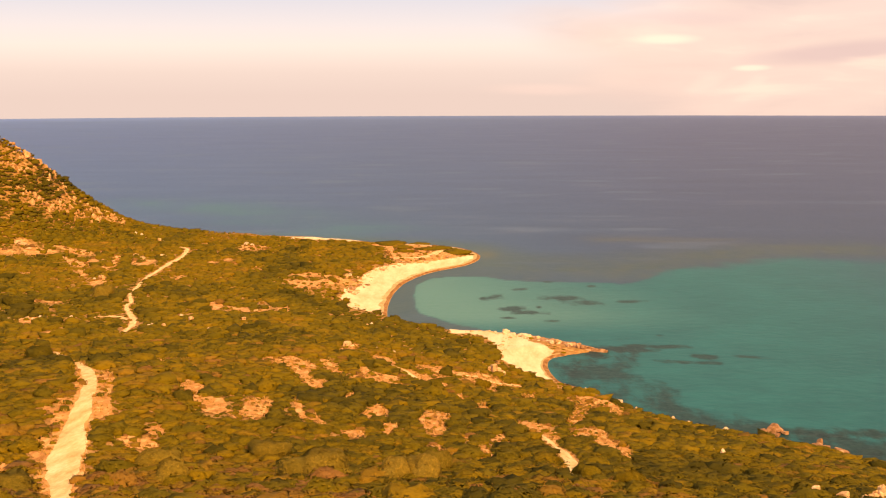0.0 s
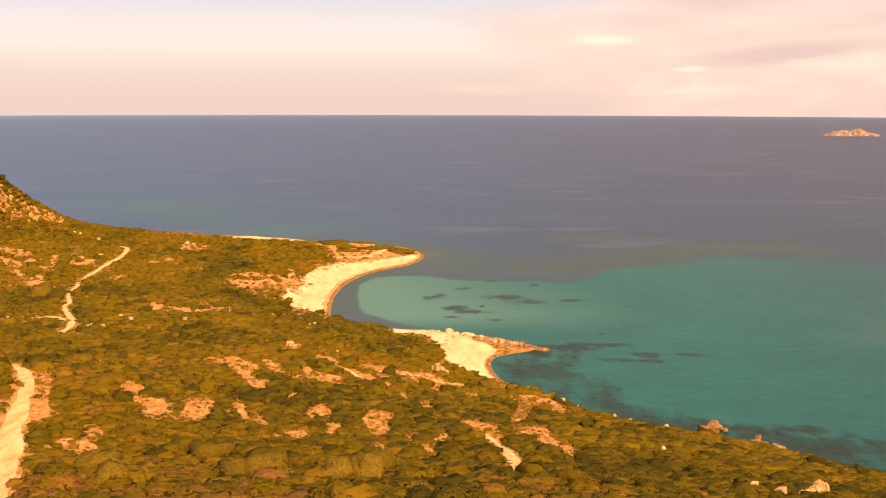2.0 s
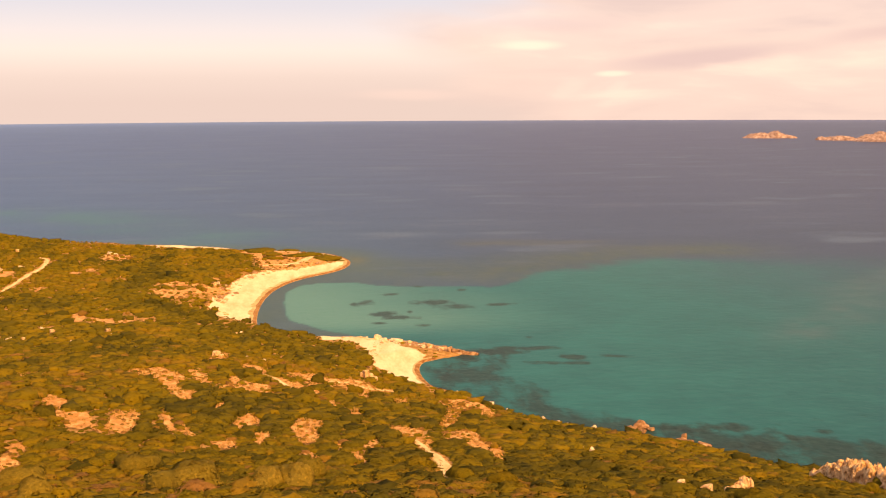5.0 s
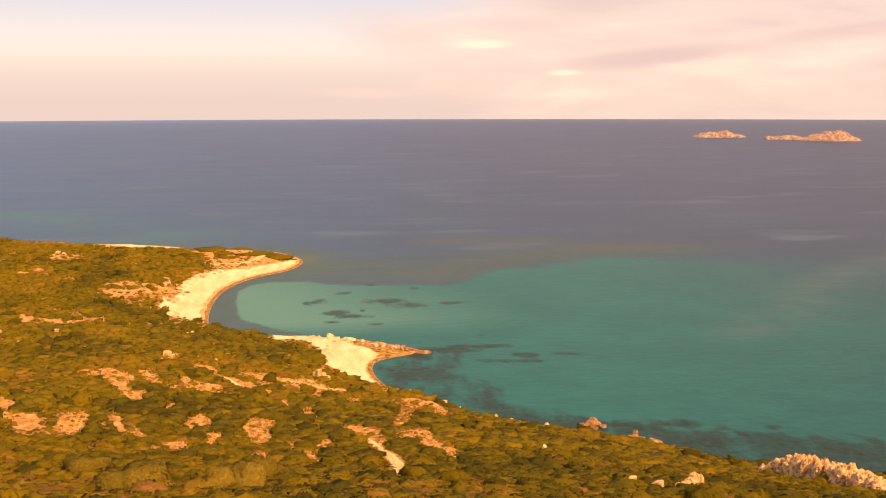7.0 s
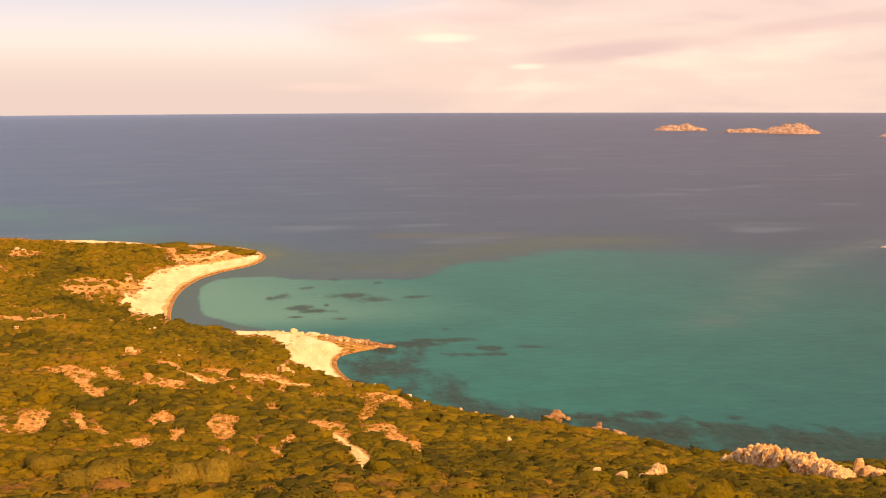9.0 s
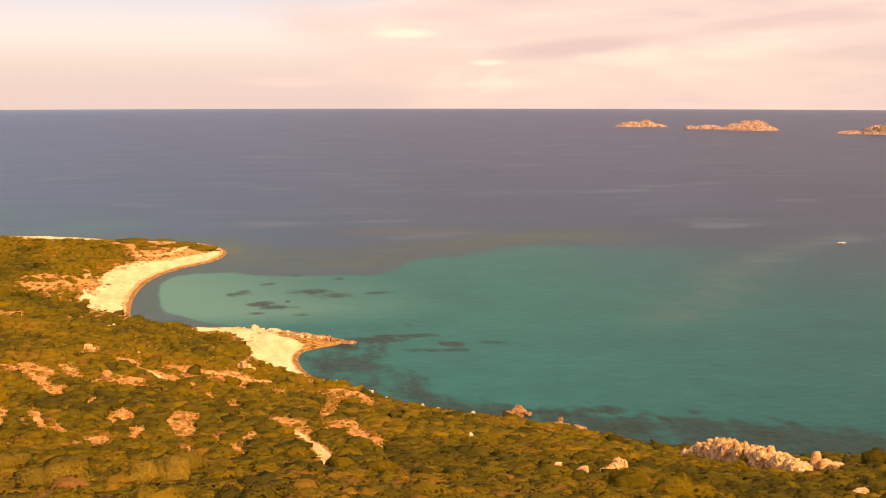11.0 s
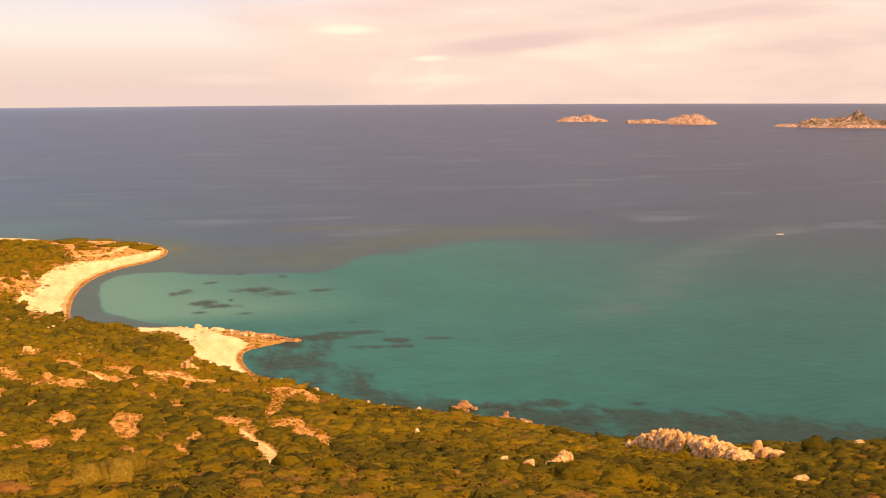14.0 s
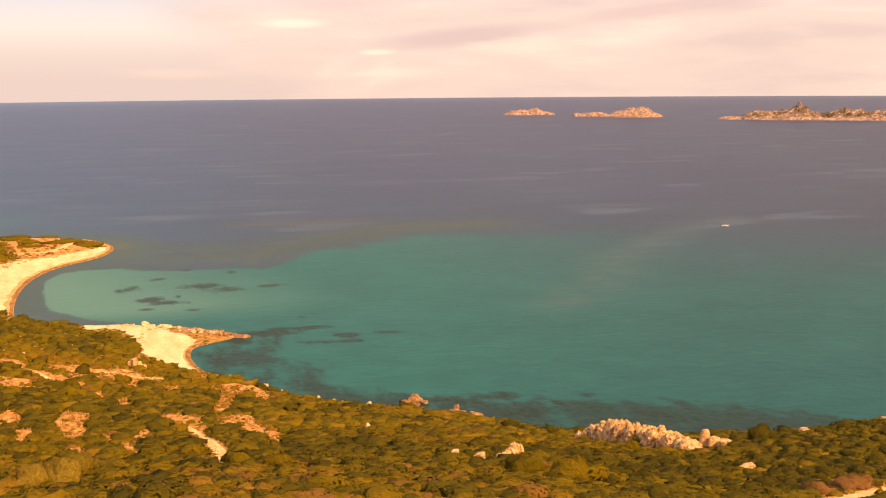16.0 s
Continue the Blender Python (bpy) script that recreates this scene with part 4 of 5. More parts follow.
def scrub(name, spacing, r0, r1, size, shapes, seed, label, singles=0, hill=False):
    x, y, d, rng = scatter(spacing, r0, r1, seed)
    if hill:
        up = (x < -178) & (y > 610)
        x, y, d = x[up], y[up], d[up]
    open_rock = np.zeros(len(x), bool)
    for band in ROCK_BANDS:
        open_rock |= edge_distance(x, y, band, False) < 4.5 + 4 * grain(x, y, 9, 2)
    open_rock &= rng.random(len(x)) < 0.5
    x, y, d = x[~open_rock], y[~open_rock], d[~open_rock]
    z = height(x, y, d)
    tone = tone_of(x, y, rng)
    radius = size * 1.16 * np.exp(rng.normal(0, 0.32, len(x))) * (1 + 0.4 * grain(x, y * 0.6, 11, 2)) * (1 - 0.2 * step(15, 60, x) * step(220, 150, np.hypot(x, y)))
    radius = np.minimum(radius, 1.9 * size)
    # bushes that would hide bare ground behind them stay low
    rim, r = np.zeros(len(x), bool), np.hypot(x, y)
    for back, aside in ((0.9, 0), (1.8, 0), (2.7, 0.4), (2.7, -0.4), (0, 0.7), (0, -0.7)):
        rim |= cover(x + (x / r * back + y / r * aside) * size * 1.3, y + (y / r * back - x / r * aside) * size * 1.3, d) > 0
    for px, py, half, tall_ in SLOPE_BOULDERS + SHORE_BOULDERS + PLAIN_BOULDERS:
        rim |= np.hypot(x - px, y - py) < half + 1.2 * size
    rim |= edge_distance(x, y, ((47.1, 124.8), (50.9, 127.2)), False) < 1.5
    for px in range(3):
        rim |= edge_distance(x, y, ((87.3 - px, 171), (87.0 - px, 147)), False) < 2.2
    radius = np.where(rim, radius * np.where(y > 600, 0.45, 0.48), radius)
    tall = radius * rng.uniform(0.46, 0.72, len(x)) * np.where(r > 330, 0.72, 0.86 + 0.08 * step(170, 125, r) - 0.14 * step(60, 80, x) * step(170, 200, r))
    # darker evergreen bushes stand up out of the mat
    proud = (rng.random(len(x)) < 0.075) & ~rim
    tall, radius = np.where(proud, 1.75 * tall, tall), np.where(proud, 1.25 * radius, radius)
    tone = np.where(proud & (rng.random(len(x)) < 0.6), np.clip(tone - 0.22, 0, 1), tone)
    turn = rng.uniform(0, 2 * math.pi, len(x))
    which = rng.integers(0, len(shapes), len(x))
    single = np.zeros(len(x), bool)
    single[np.argsort(np.hypot(x, y))[:singles]] = True
    vs, fs, ts, ns, base = [], [], [], [], 0
    for k, (sv, sf, sn) in enumerate(shapes):
        idx = np.where((which == k) & ~single)[0]
        c, s = np.cos(turn[idx])[:, None], np.sin(turn[idx])[:, None]
        w, h = radius[idx][:, None], tall[idx][:, None]
        v = np.stack([(sv[:, 0] * c - sv[:, 1] * s) * w + x[idx][:, None], (sv[:, 0] * s + sv[:, 1] * c) * w + y[idx][:, None], sv[:, 2] * h + z[idx][:, None]], -1)
        f = sf[None] + (np.arange(len(idx)) * len(sv))[:, None, None] + base
        vs.append(v.reshape(-1, 3))
        fs.append(f.reshape(-1, 3))
        ts.append(np.repeat(tone[idx], len(sv)))
        ns.append(np.stack([sn[:, 0] * c - sn[:, 1] * s, sn[:, 0] * s + sn[:, 1] * c, sn[:, 2] + 0 * c], -1).reshape(-1, 3))
        base += len(idx) * len(sv)
    ob = mesh_object(name, np.concatenate(vs), np.concatenate(fs), LEAF, True, (("tone", np.concatenate(ts)), ("outward", np.concatenate(ns))))
    tagged(ob, label, "scrub", kind="stuff")
    # the nearest bushes one by one
    kit = {}
    for i in np.where(single)[0]:
        step_ = min(4, int(tone[i] * 5))
        key = (int(which[i]), step_)
        place = Matrix.LocRotScale((x[i], y[i], z[i]), Euler((0, 0, turn[i])), (radius[i], radius[i], tall[i]))
        if key not in kit:
            sv, sf, sn = shapes[key[0]]
            kit[key] = mesh_object("bush", sv, sf, LEAF, True, (("tone", np.full(len(sv), 0.1 + 0.2 * step_)), ("outward", sn)))
            one = kit[key]
        else:
            one = new("bush", kit[key].data)
        one.matrix_world = place
        words = ("low rounded bush with dark green leaves", "low rounded bush with olive-green leaves", "low rounded bush with yellowish green leaves", "low bush with dull olive-brown leaves", "low half-dry bush with brownish leaves")
        tagged(one, words[step_] + " on the slope", "bush", "bushes on the near slope")


NEAR_SHAPES = [bush_shape(10 + k, 4, 8, 128, 0.14, 14, 0.5) for k in range(10)]
MID_SHAPES = [bush_shape(40 + k, 3, 8, 30, 0.17, 10, 0.4) for k in range(8)]
FAR_SHAPES = [bush_shape(70 + k, 3, 6, 7, 0.18, 6) for k in range(8)]


def dry_grass(spacing, r0, r1, size, seed):
    """Straw-coloured tussocks and dwarf shrubs on the bare soil."""
    x, y, d, rng = scatter(spacing, r0, r1, seed, 1)
    keep = rng.random(len(x)) < 0.5
    x, y, d = x[keep], y[keep], d[keep]
    z = height(x, y, d)
    vs, fs, ts, base = [], [], [], 0
    for i in range(len(x)):
        sv, sf = TUSSOCKS[i % len(TUSSOCKS)]
        w = size * math.exp(rng.normal(0, 0.35))
        vs.append(sv * (w, w, w * rng.uniform(0.7, 1.2)) + (x[i], y[i], z[i]))
        fs.append(sf + base)
        ts.append(np.full(len(sv), rng.choice((0.75, 0.9, 1.0))))
        base += len(sv)
    ob = mesh_object("dry_grass", np.concatenate(vs), np.concatenate(fs), STRAW, False, (("tone", np.concatenate(ts)),))
    tagged(ob, "straw-coloured grass tussocks on the bare soil", "grass", kind="stuff")


def tussock(seed):
    """A tuft of blades fanned out from one root."""
    rng = np.random.default_rng(seed)
    a, n = rng.uniform(0, 6.3, 16), 16
    lean = rng.uniform(0.2, 0.9, n)
    tip = np.stack([np.cos(a) * lean, np.sin(a) * lean, rng.uniform(0.5, 1.0, n)], -1)
    foot = np.stack([np.cos(a) * 0.15, np.sin(a) * 0.15, np.zeros(n)], -1)
    side = np.stack([-np.sin(a), np.cos(a), np.zeros(n)], -1) * 0.16
    v = np.stack([foot - side, foot + side, tip], 1).reshape(-1, 3)
    return v, np.arange(3 * n).reshape(-1, 3)


TUSSOCKS = [tussock(200 + k) for k in range(6)]
scrub("scrub_near", 1.52, 84, 190, 0.96, NEAR_SHAPES, 1, "dense olive-green scrub of rounded bushes on the near slope", 280)
scrub("scrub_middle", 1.85, 190, 330, 1.42, MID_SHAPES, 2, "olive-green scrub covering the shoulder above the cove")
scrub("scrub_far", 2.85, 330, 900, 1.95, FAR_SHAPES, 3, "low olive-green scrub over the flat land behind the spit")


scrub("scrub_hill", 2.1, 600, 900, 1.5, FAR_SHAPES, 4, "low green scrub between the boulders of the hill", 0, True)


def scrub_below(seed):
    """The same scrub going on up the slope under the lookout, sparser."""
    rng = np.random.default_rng(seed)
    n = 900
    r, a = np.sqrt(rng.uniform(14 ** 2, 80 ** 2, n)), np.radians(rng.uniform(-24, 42, n))
    x, y = r * np.sin(a), r * np.cos(a)
    z = height(x, y)
    low = z + 0.8 < 90 - 0.365 * r
    x, y, z = x[low], y[low], z[low]
    tone, vs, fs, ts, ns, base = tone_of(x, y, rng), [], [], [], [], 0
    for i in range(len(x)):
        sv, sf, sn = FAR_SHAPES[i % len(FAR_SHAPES)]
        w = 0.9 * math.exp(rng.normal(0, 0.2))
        vs.append(sv * (w, w, w * 0.5) + (x[i], y[i], z[i]))
        fs.append(sf + base)
        ts.append(np.full(len(sv), tone[i]))
        ns.append(sn)
        base += len(sv)
    ob = mesh_object("scrub_upper", np.concatenate(vs), np.concatenate(fs), LEAF, True, (("tone", np.concatenate(ts)), ("outward", np.concatenate(ns))))
    tagged(ob, "olive-green scrub on the steep upper slope", "scrub", kind="stuff")


scrub_below(6)
dry_grass(0.62, 90, 190, 0.30, 7)
dry_grass(1.0, 190, 330, 0.42, 8)


def dwarf_scrub(spacing, r0, r1, size, share, seed):
    """Small half-dry bushes that stand alone on the bare soil."""
    x, y, d, rng = scatter(spacing, r0, r1, seed, 1)
    keep = (rng.random(len(x)) < share) & (grain(x, y * 0.4, 4.0, 2) > -0.25)
    x, y, d = x[keep], y[keep], d[keep]
    z = height(x, y, d)
    vs, fs, ts, ns, base = [], [], [], [], 0
    for i in range(len(x)):
        sv, sf, sn = MID_SHAPES[i % len(MID_SHAPES)]
        w = size * math.exp(rng.normal(0, 0.4))
        a = rng.uniform(0, 6.3)
        ca, sa = math.cos(a), math.sin(a)
        vs.append(np.stack([(sv[:, 0] * ca - sv[:, 1] * sa) * w, (sv[:, 0] * sa + sv[:, 1] * ca) * w, sv[:, 2] * w * 0.85], -1) + (x[i], y[i], z[i]))
        ns.append(np.stack([sn[:, 0] * ca - sn[:, 1] * sa, sn[:, 0] * sa + sn[:, 1] * ca, sn[:, 2]], -1))
        fs.append(sf + base)
        ts.append(np.full(len(sv), rng.uniform(0.1, 0.95)))
        base += len(sv)
    ob = mesh_object("dwarf_scrub", np.concatenate(vs), np.concatenate(fs), LEAF, True, (("tone", np.concatenate(ts)), ("outward", np.concatenate(ns))))
    tagged(ob, "small half-dry bushes scattered on the bare soil", "scrub", kind="stuff")


dwarf_scrub(1.3, 90, 330, 0.5, 0.42, 9)
dwarf_scrub(3.0, 330, 720, 1.1, 0.4, 10)


def big_bush(x, y, half, tall, tone, label, seed, leaf):
    """A tall old bush: foliage over a few crooked stems."""
    root = tagged(new("large_bush"), label, "bush")
    root.location = (x, y, ground_at(x, y))
    sv, sf, sn = bush_shape(seed, 9, 18, 1300, 0.075, 16, 0.5)
    ob = mesh_object("foliage", sv * (half * 0.92, half * 0.92, tall * 0.85) + (0, 0, 0.14 * tall), sf, leaf, True, (("tone", np.full(len(sv), tone)), ("outward", sn)))
    ob.parent = root
    rng = random.Random(seed)
    for _ in range(4):
        a, bm = rng.uniform(0, 6.3), bmesh.new()
        bmesh.ops.create_cone(bm, cap_ends=True, segments=6, radius1=0.09, radius2=0.04, depth=tall * 0.7)
        bmesh.ops.translate(bm, verts=bm.verts, vec=(0, 0, tall * 0.35))
        for v in bm.verts:
            v.co.x += v.co.z * 0.5 * math.cos(a)
            v.co.y += v.co.z * 0.5 * math.sin(a)
        part("stem", bm, BARK, root)


def spreading_bush(x, y, across, along_, tall, tone, seed):
    """A low wind-clipped thicket, wider than tall, hugging the sand."""
    root = tagged(new("spreading_bush"), "low spreading dark green bush on the sandy spit", "bush", "bushes on the spit")
    root.location = (x, y, ground_at(x, y) - 0.1)
    sv, sf, sn = bush_shape(seed, 7, 16, 420, 0.06, 18)
    ob = mesh_object("foliage", sv * (across, along_, tall), sf, LEAF, True, (("tone", np.full(len(sv), tone)), ("outward", sn)))
    ob.parent = root


for k, (x, y, across, along_) in enumerate(HUMMOCKS[:9]):
    spreading_bush(x, y, 1.05 * across, 1.05 * along_, 1.9 if y > 600 else 2.0, 0.28 + 0.05 * (k % 3), 500 + k)


DARK_BUSH, PALE_BUSH, BROWN_BUSH = "tall dark green bush rising over the low scrub", "large rounded bush with pale olive foliage", "dry reddish-brown bush beside the track"
NEAR_BUSHES = (
        (-5.0, 121, 2.5, 3.3, 0.6, PALE_BUSH), (-1.9, 121.5, 2.4, 3.3, 0.6, PALE_BUSH), (-13.8, 122, 3.2, 3.2, 0.35, PALE_BUSH), (-33, 129, 2.8, 2.7, 0.4, PALE_BUSH), (-29, 119, 2.6, 3.0, 0.5, PALE_BUSH), (-0.6, 134, 1.9, 3.0, 0.2, PALE_BUSH), (-22, 141, 2.2, 2.4, 0.25, PALE_BUSH), (-44, 112, 2.6, 2.4, 0.1, PALE_BUSH), (-60, 215, 1.8, 1.8, 0.1, PALE_BUSH),
        (-93, 262, 2.8, 4.0, 0.12, DARK_BUSH), (-41.3, 179, 2.0, 2.0, 0.12, DARK_BUSH), (-131, 439, 4.6, 5.5, 0.52, PALE_BUSH), (-155, 414, 4.2, 4.0, 0.12, DARK_BUSH), (16.6, 127, 1.6, 2.0, 0.3, DARK_BUSH),
        )
OUTER_BUSHES = (
        (43, 106, 1.7, 2.3, 0.3, DARK_BUSH), (44, 96, 2.4, 2.2, 0.35, DARK_BUSH), (101.4, 151.8, 2.2, 3.0, 0.04, DARK_BUSH), (41.7, 103.1, 1.7, 2.1, 0.22, DARK_BUSH), (76.5, 147.9, 1.3, 1.9, 0.3, DARK_BUSH), (50.3, 141, 1.7, 1.6, 0.12, DARK_BUSH), (41, 147, 1.5, 1.6, 0.12, DARK_BUSH), (86, 163, 1.5, 2.0, 0.3, DARK_BUSH),
        (20.4, 121, 1.6, 2.0, 0.35, DARK_BUSH), (83, 114, 1.4, 1.5, 0.15, DARK_BUSH), (63.5, 85.8, 1.2, 1.3, 1.0, BROWN_BUSH), (68.6, 88.0, 1.5, 1.5, 1.0, BROWN_BUSH), (70.8, 89.6, 1.3, 1.4, 0.97, BROWN_BUSH), (-27, 455, 2.2, 3.2, 0.12, DARK_BUSH),
        (-19, 448, 2.0, 3.6, 0.12, DARK_BUSH), (23, 352, 2.0, 3.0, 0.12, DARK_BUSH), (0.5, 300, 2.6, 2.6, 0.1, DARK_BUSH), (-2, 262, 1.8, 2.2, 0.2, DARK_BUSH), (10, 285, 1.7, 2.4, 0.4, DARK_BUSH), (15, 283, 1.9, 2.0, 0.1, DARK_BUSH), (56, 255, 1.9, 2.2, 0.12, DARK_BUSH))
for k, (x, y, half, tall, tone, label) in enumerate(NEAR_BUSHES + OUTER_BUSHES):
    big_bush(x, y, half, tall, tone, label, 300 + k, GREY_LEAF if label == PALE_BUSH else LEAF)


# ---- rocks ----
def rock_mesh(seed, sx, sy, sz, detail=3, rough=0.35, freq=1.3, chop=5, boxy=2.8):
    """A weathered block: a ball cut by flat joints, then worn and cracked."""
    rng = random.Random(seed)
    bm = bmesh.new()
    bmesh.ops.create_icosphere(bm, subdivisions=detail, radius=1.0)
    cuts = []
    for _ in range(chop):
        n = Vector((rng.gauss(0, 1), rng.gauss(0, 1), rng.gauss(0.2, 0.8))).normalized()
        cuts.append((n, rng.uniform(0.62, 0.9)))
    o = Vector((seed * 7.31, seed * 3.17, seed * 1.93))
    for v in bm.verts:
        p = v.co.copy()
        p /= (abs(p.x) ** boxy + abs(p.y) ** boxy + abs(p.z) ** boxy) ** (1 / boxy)
        for n, far in cuts:
            over = p.dot(n) - far
            if over > 0:
                p -= n * over * 0.92
        n = noise.noise(p * freq + o) + 0.5 * noise.noise(p * freq * 2.3 + o) + 0.25 * noise.noise(p * freq * 5 + o)
        q = p * (1 + rough * n)
        v.co = (q.x * sx, q.y * sy, max(q.z, -0.45) * sz)
    return bm


def block_mesh(seed, sx, sy, sz, points=20, boxy=5.0, worn=0.07):
    """An angular block split along flat joints, with worn edges."""
    rng = random.Random(seed)
    bm = bmesh.new()
    corners = [(i, j, k) for i in (-1, 1) for j in (-1, 1) for k in (-1, 1)] if boxy > 5 else []
    for at in corners:
        bm.verts.new((at[0] * rng.uniform(0.45, 1.0), at[1] * rng.uniform(0.45, 1.0), at[2] * rng.uniform(0.6, 1.0)))
    for _ in range(points - len(corners)):
        p = Vector((rng.gauss(0, 1), rng.gauss(0, 1), rng.gauss(0, 1)))
        p /= (abs(p.x) ** boxy + abs(p.y) ** boxy + abs(p.z) ** boxy) ** (1 / boxy)
        bm.verts.new(p * rng.uniform(0.8, 1.0))
    made = bmesh.ops.convex_hull(bm, input=bm.verts)
    loose = [v for v in made["geom_interior"] + made["geom_unused"] if isinstance(v, bmesh.types.BMVert)]
    bmesh.ops.delete(bm, geom=list(set(loose)), context="VERTS")
    bmesh.ops.dissolve_limit(bm, angle_limit=0.25, verts=bm.verts, edges=bm.edges)
    bmesh.ops.bevel(bm, geom=bm.edges[:], offset=worn, segments=1, affect="EDGES", clamp_overlap=True)
    bmesh.ops.triangulate(bm, faces=bm.faces)
    for v in bm.verts:
        v.co = (v.co.x * sx, v.co.y * sy, max(v.co.z, -0.6) * sz)
    return bm


def fissured_mesh(seed, sx, sy, sz):
    """A mass of granite split by steep joints, with a jagged top."""
    bm = bmesh.new()
    bmesh.ops.create_icosphere(bm, subdivisions=4, radius=1.0)
    o = Vector((seed * 5.17, seed * 2.71, seed * 3.37))
    for v in bm.verts:
        p = v.co.copy()
        p /= (abs(p.x) ** 4 + abs(p.y) ** 4 + abs(p.z) ** 3) ** 0.27
        w = Vector((p.x * sx, p.y * sy, p.z * sz))
        # joints lean a little and run nearly upright
        q = Vector(((w.x + 0.25 * w.z) * 0.95, w.y * 0.75, w.z * 0.16)) + o
        crack = math.exp(-(noise.noise(q) / 0.10) ** 2) + 0.7 * math.exp(-(noise.noise(q * 2.1 + o) / 0.12) ** 2)
        block = noise.cell(Vector((q.x * 1.6, q.y * 1.6, 0.0)))
        ledge_ = math.exp(-(noise.noise(Vector((w.x * 0.4, w.y * 0.4, w.z * 1.3)) - o) / 0.07) ** 2)
        out = 1 - 0.20 * min(crack, 1.2) - 0.06 * ledge_ + 0.10 * noise.noise(w * 1.7 + o)
        top = 1 + (0.30 * block - 0.12 + 0.25 * noise.noise(w * 1.1 - o)) * max(0.0, p.z)
        v.co = (w.x * out, w.y * out, max(w.z, -0.5 * sz) * top * (1 - 0.18 * min(crack, 1.0) * max(0.0, p.z)))
    return bm


def bm_data(name, bm, mat):
    me = bpy.data.meshes.new(name)
    bm.to_mesh(me)
    bm.free()
    me.materials.append(mat)
    return me


BOULDERS = [bm_data("boulder", block_mesh(3 + k, 1, 1, 0.9, 26, 3.0, 0.1), GRANITE) for k in range(7)]
RED_BOULDERS = [bm_data("boulder", block_mesh(23 + k, 1, 1, 0.8, 22, 3.0, 0.08), RED_ROCK) for k in range(6)]
BLOCKS = [bm_data("boulder", block_mesh(73 + k, 1, 1, 0.95, 18, 5.5, 0.12), CRAG_ROCK) for k in range(6)]
PALE_BOULDERS = [bm_data("boulder", block_mesh(63 + k, 1, 1, 0.9, 22, 2.8, 0.1), PALE_ROCK) for k in range(5)]
HILL_STONES = [bm_data("boulder", block_mesh(83 + k, 0.8, 1, 1.2, 20, 4.0), HILL_ROCK) for k in range(6)]
RED_STONES = [bm_data("stone", rock_mesh(57 + k, 1, 1, 0.7, 1, 0.3, 1.5), RED_ROCK) for k in range(3)]
STONES = [bm_data("stone", rock_mesh(53 + k, 1, 1, 0.7, 1, 0.3, 1.5), GRANITE) for k in range(5)]


def boulder(x, y, half, tall, label, group="", kit=None, z=None, name="boulder", rng=random.Random(5)):
    kit = kit or BOULDERS
    ob = new(name, rng.choice(kit))
    z = max(ground_at(x, y), -0.3) if z is None else z
    ob.matrix_world = Matrix.LocRotScale((x, y, z + 0.28 * tall), Euler((rng.uniform(-0.15, 0.15), rng.uniform(-0.15, 0.15), rng.uniform(0, 6.3))), (half, half * rng.uniform(0.8, 1.1), tall * 0.75))
    return tagged(ob, label, "boulder" if name == "boulder" else name, group)


def crag(name, x0, y0, x1, y1, masses, half, heights, label, seed):
    """A crest of fissured granite masses set along a line."""
    rng = random.Random(seed)
    root = tagged(new(name), label, "rock outcrop")
    mx, my = (x0 + x1) / 2, (y0 + y1) / 2
    base = ground_at(mx, my)
    root.location = (mx, my, base)
    for k in range(masses):
        s = (k + 0.5) / masses
        x, y = x0 + (x1 - x0) * s + rng.uniform(-0.3, 0.3) * half, y0 + (y1 - y0) * s + rng.uniform(-0.3, 0.3) * half
        h = float(np.interp(s, *heights)) * rng.uniform(0.9, 1.08)
        w = half * rng.uniform(0.85, 1.2)
        bm = fissured_mesh(seed * 31 + k, w, w * rng.uniform(1.0, 1.35), h * 0.62)
        bmesh.ops.rotate(bm, verts=bm.verts, cent=(0, 0, 0), matrix=Euler((rng.uniform(-0.08, 0.08), rng.uniform(0.0, 0.15), rng.uniform(-0.6, -0.2))).to_matrix())
        bmesh.ops.translate(bm, verts=bm.verts, vec=(x - mx, y - my, ground_at(x, y) - base + h * 0.28))
        part("rock_mass", bm, CRAG_ROCK, root)
    return root


crag("rock_outcrop", 88.0, 190, 87.4, 147, 15, 1.7, ((0, 0.1, 0.25, 0.42, 0.6, 0.8, 1.0), (1.5, 3.2, 4.4, 4.6, 4.0, 2.9, 1.6)), "long jagged outcrop of pale granite above the shore", 4)
crag("rock_outcrop", 47.1, 124.8, 50.9, 127.2, 5, 0.6, ((0, 0.25, 0.4, 0.75, 1.0), (1.1, 1.5, 1.4, 2.6, 2.5)), "small outcrop of upright granite among scrub", 9)
ON_SLOPE = "pale granite boulder standing among scrub"
for x, y, half, tall in SLOPE_BOULDERS:
    boulder(x, y, half, tall, ON_SLOPE, kit=BLOCKS)
IN_PLAIN = "pale boulder lying among the low scrub of the plain"
for k, (x, y, half, tall) in enumerate(PLAIN_BOULDERS):
    boulder(x, y, half, tall, IN_PLAIN, "boulders of the plain", PALE_BOULDERS if k % 3 else BLOCKS)
ON_SHORE = "pale boulder on the bushy edge above the water"
for x, y, half, tall in SHORE_BOULDERS:
    boulder(x, y, half * 0.8, tall * 1.02, ON_SHORE, kit=PALE_BOULDERS)
IN_WATER = "low reddish rock breaking the shallow water"
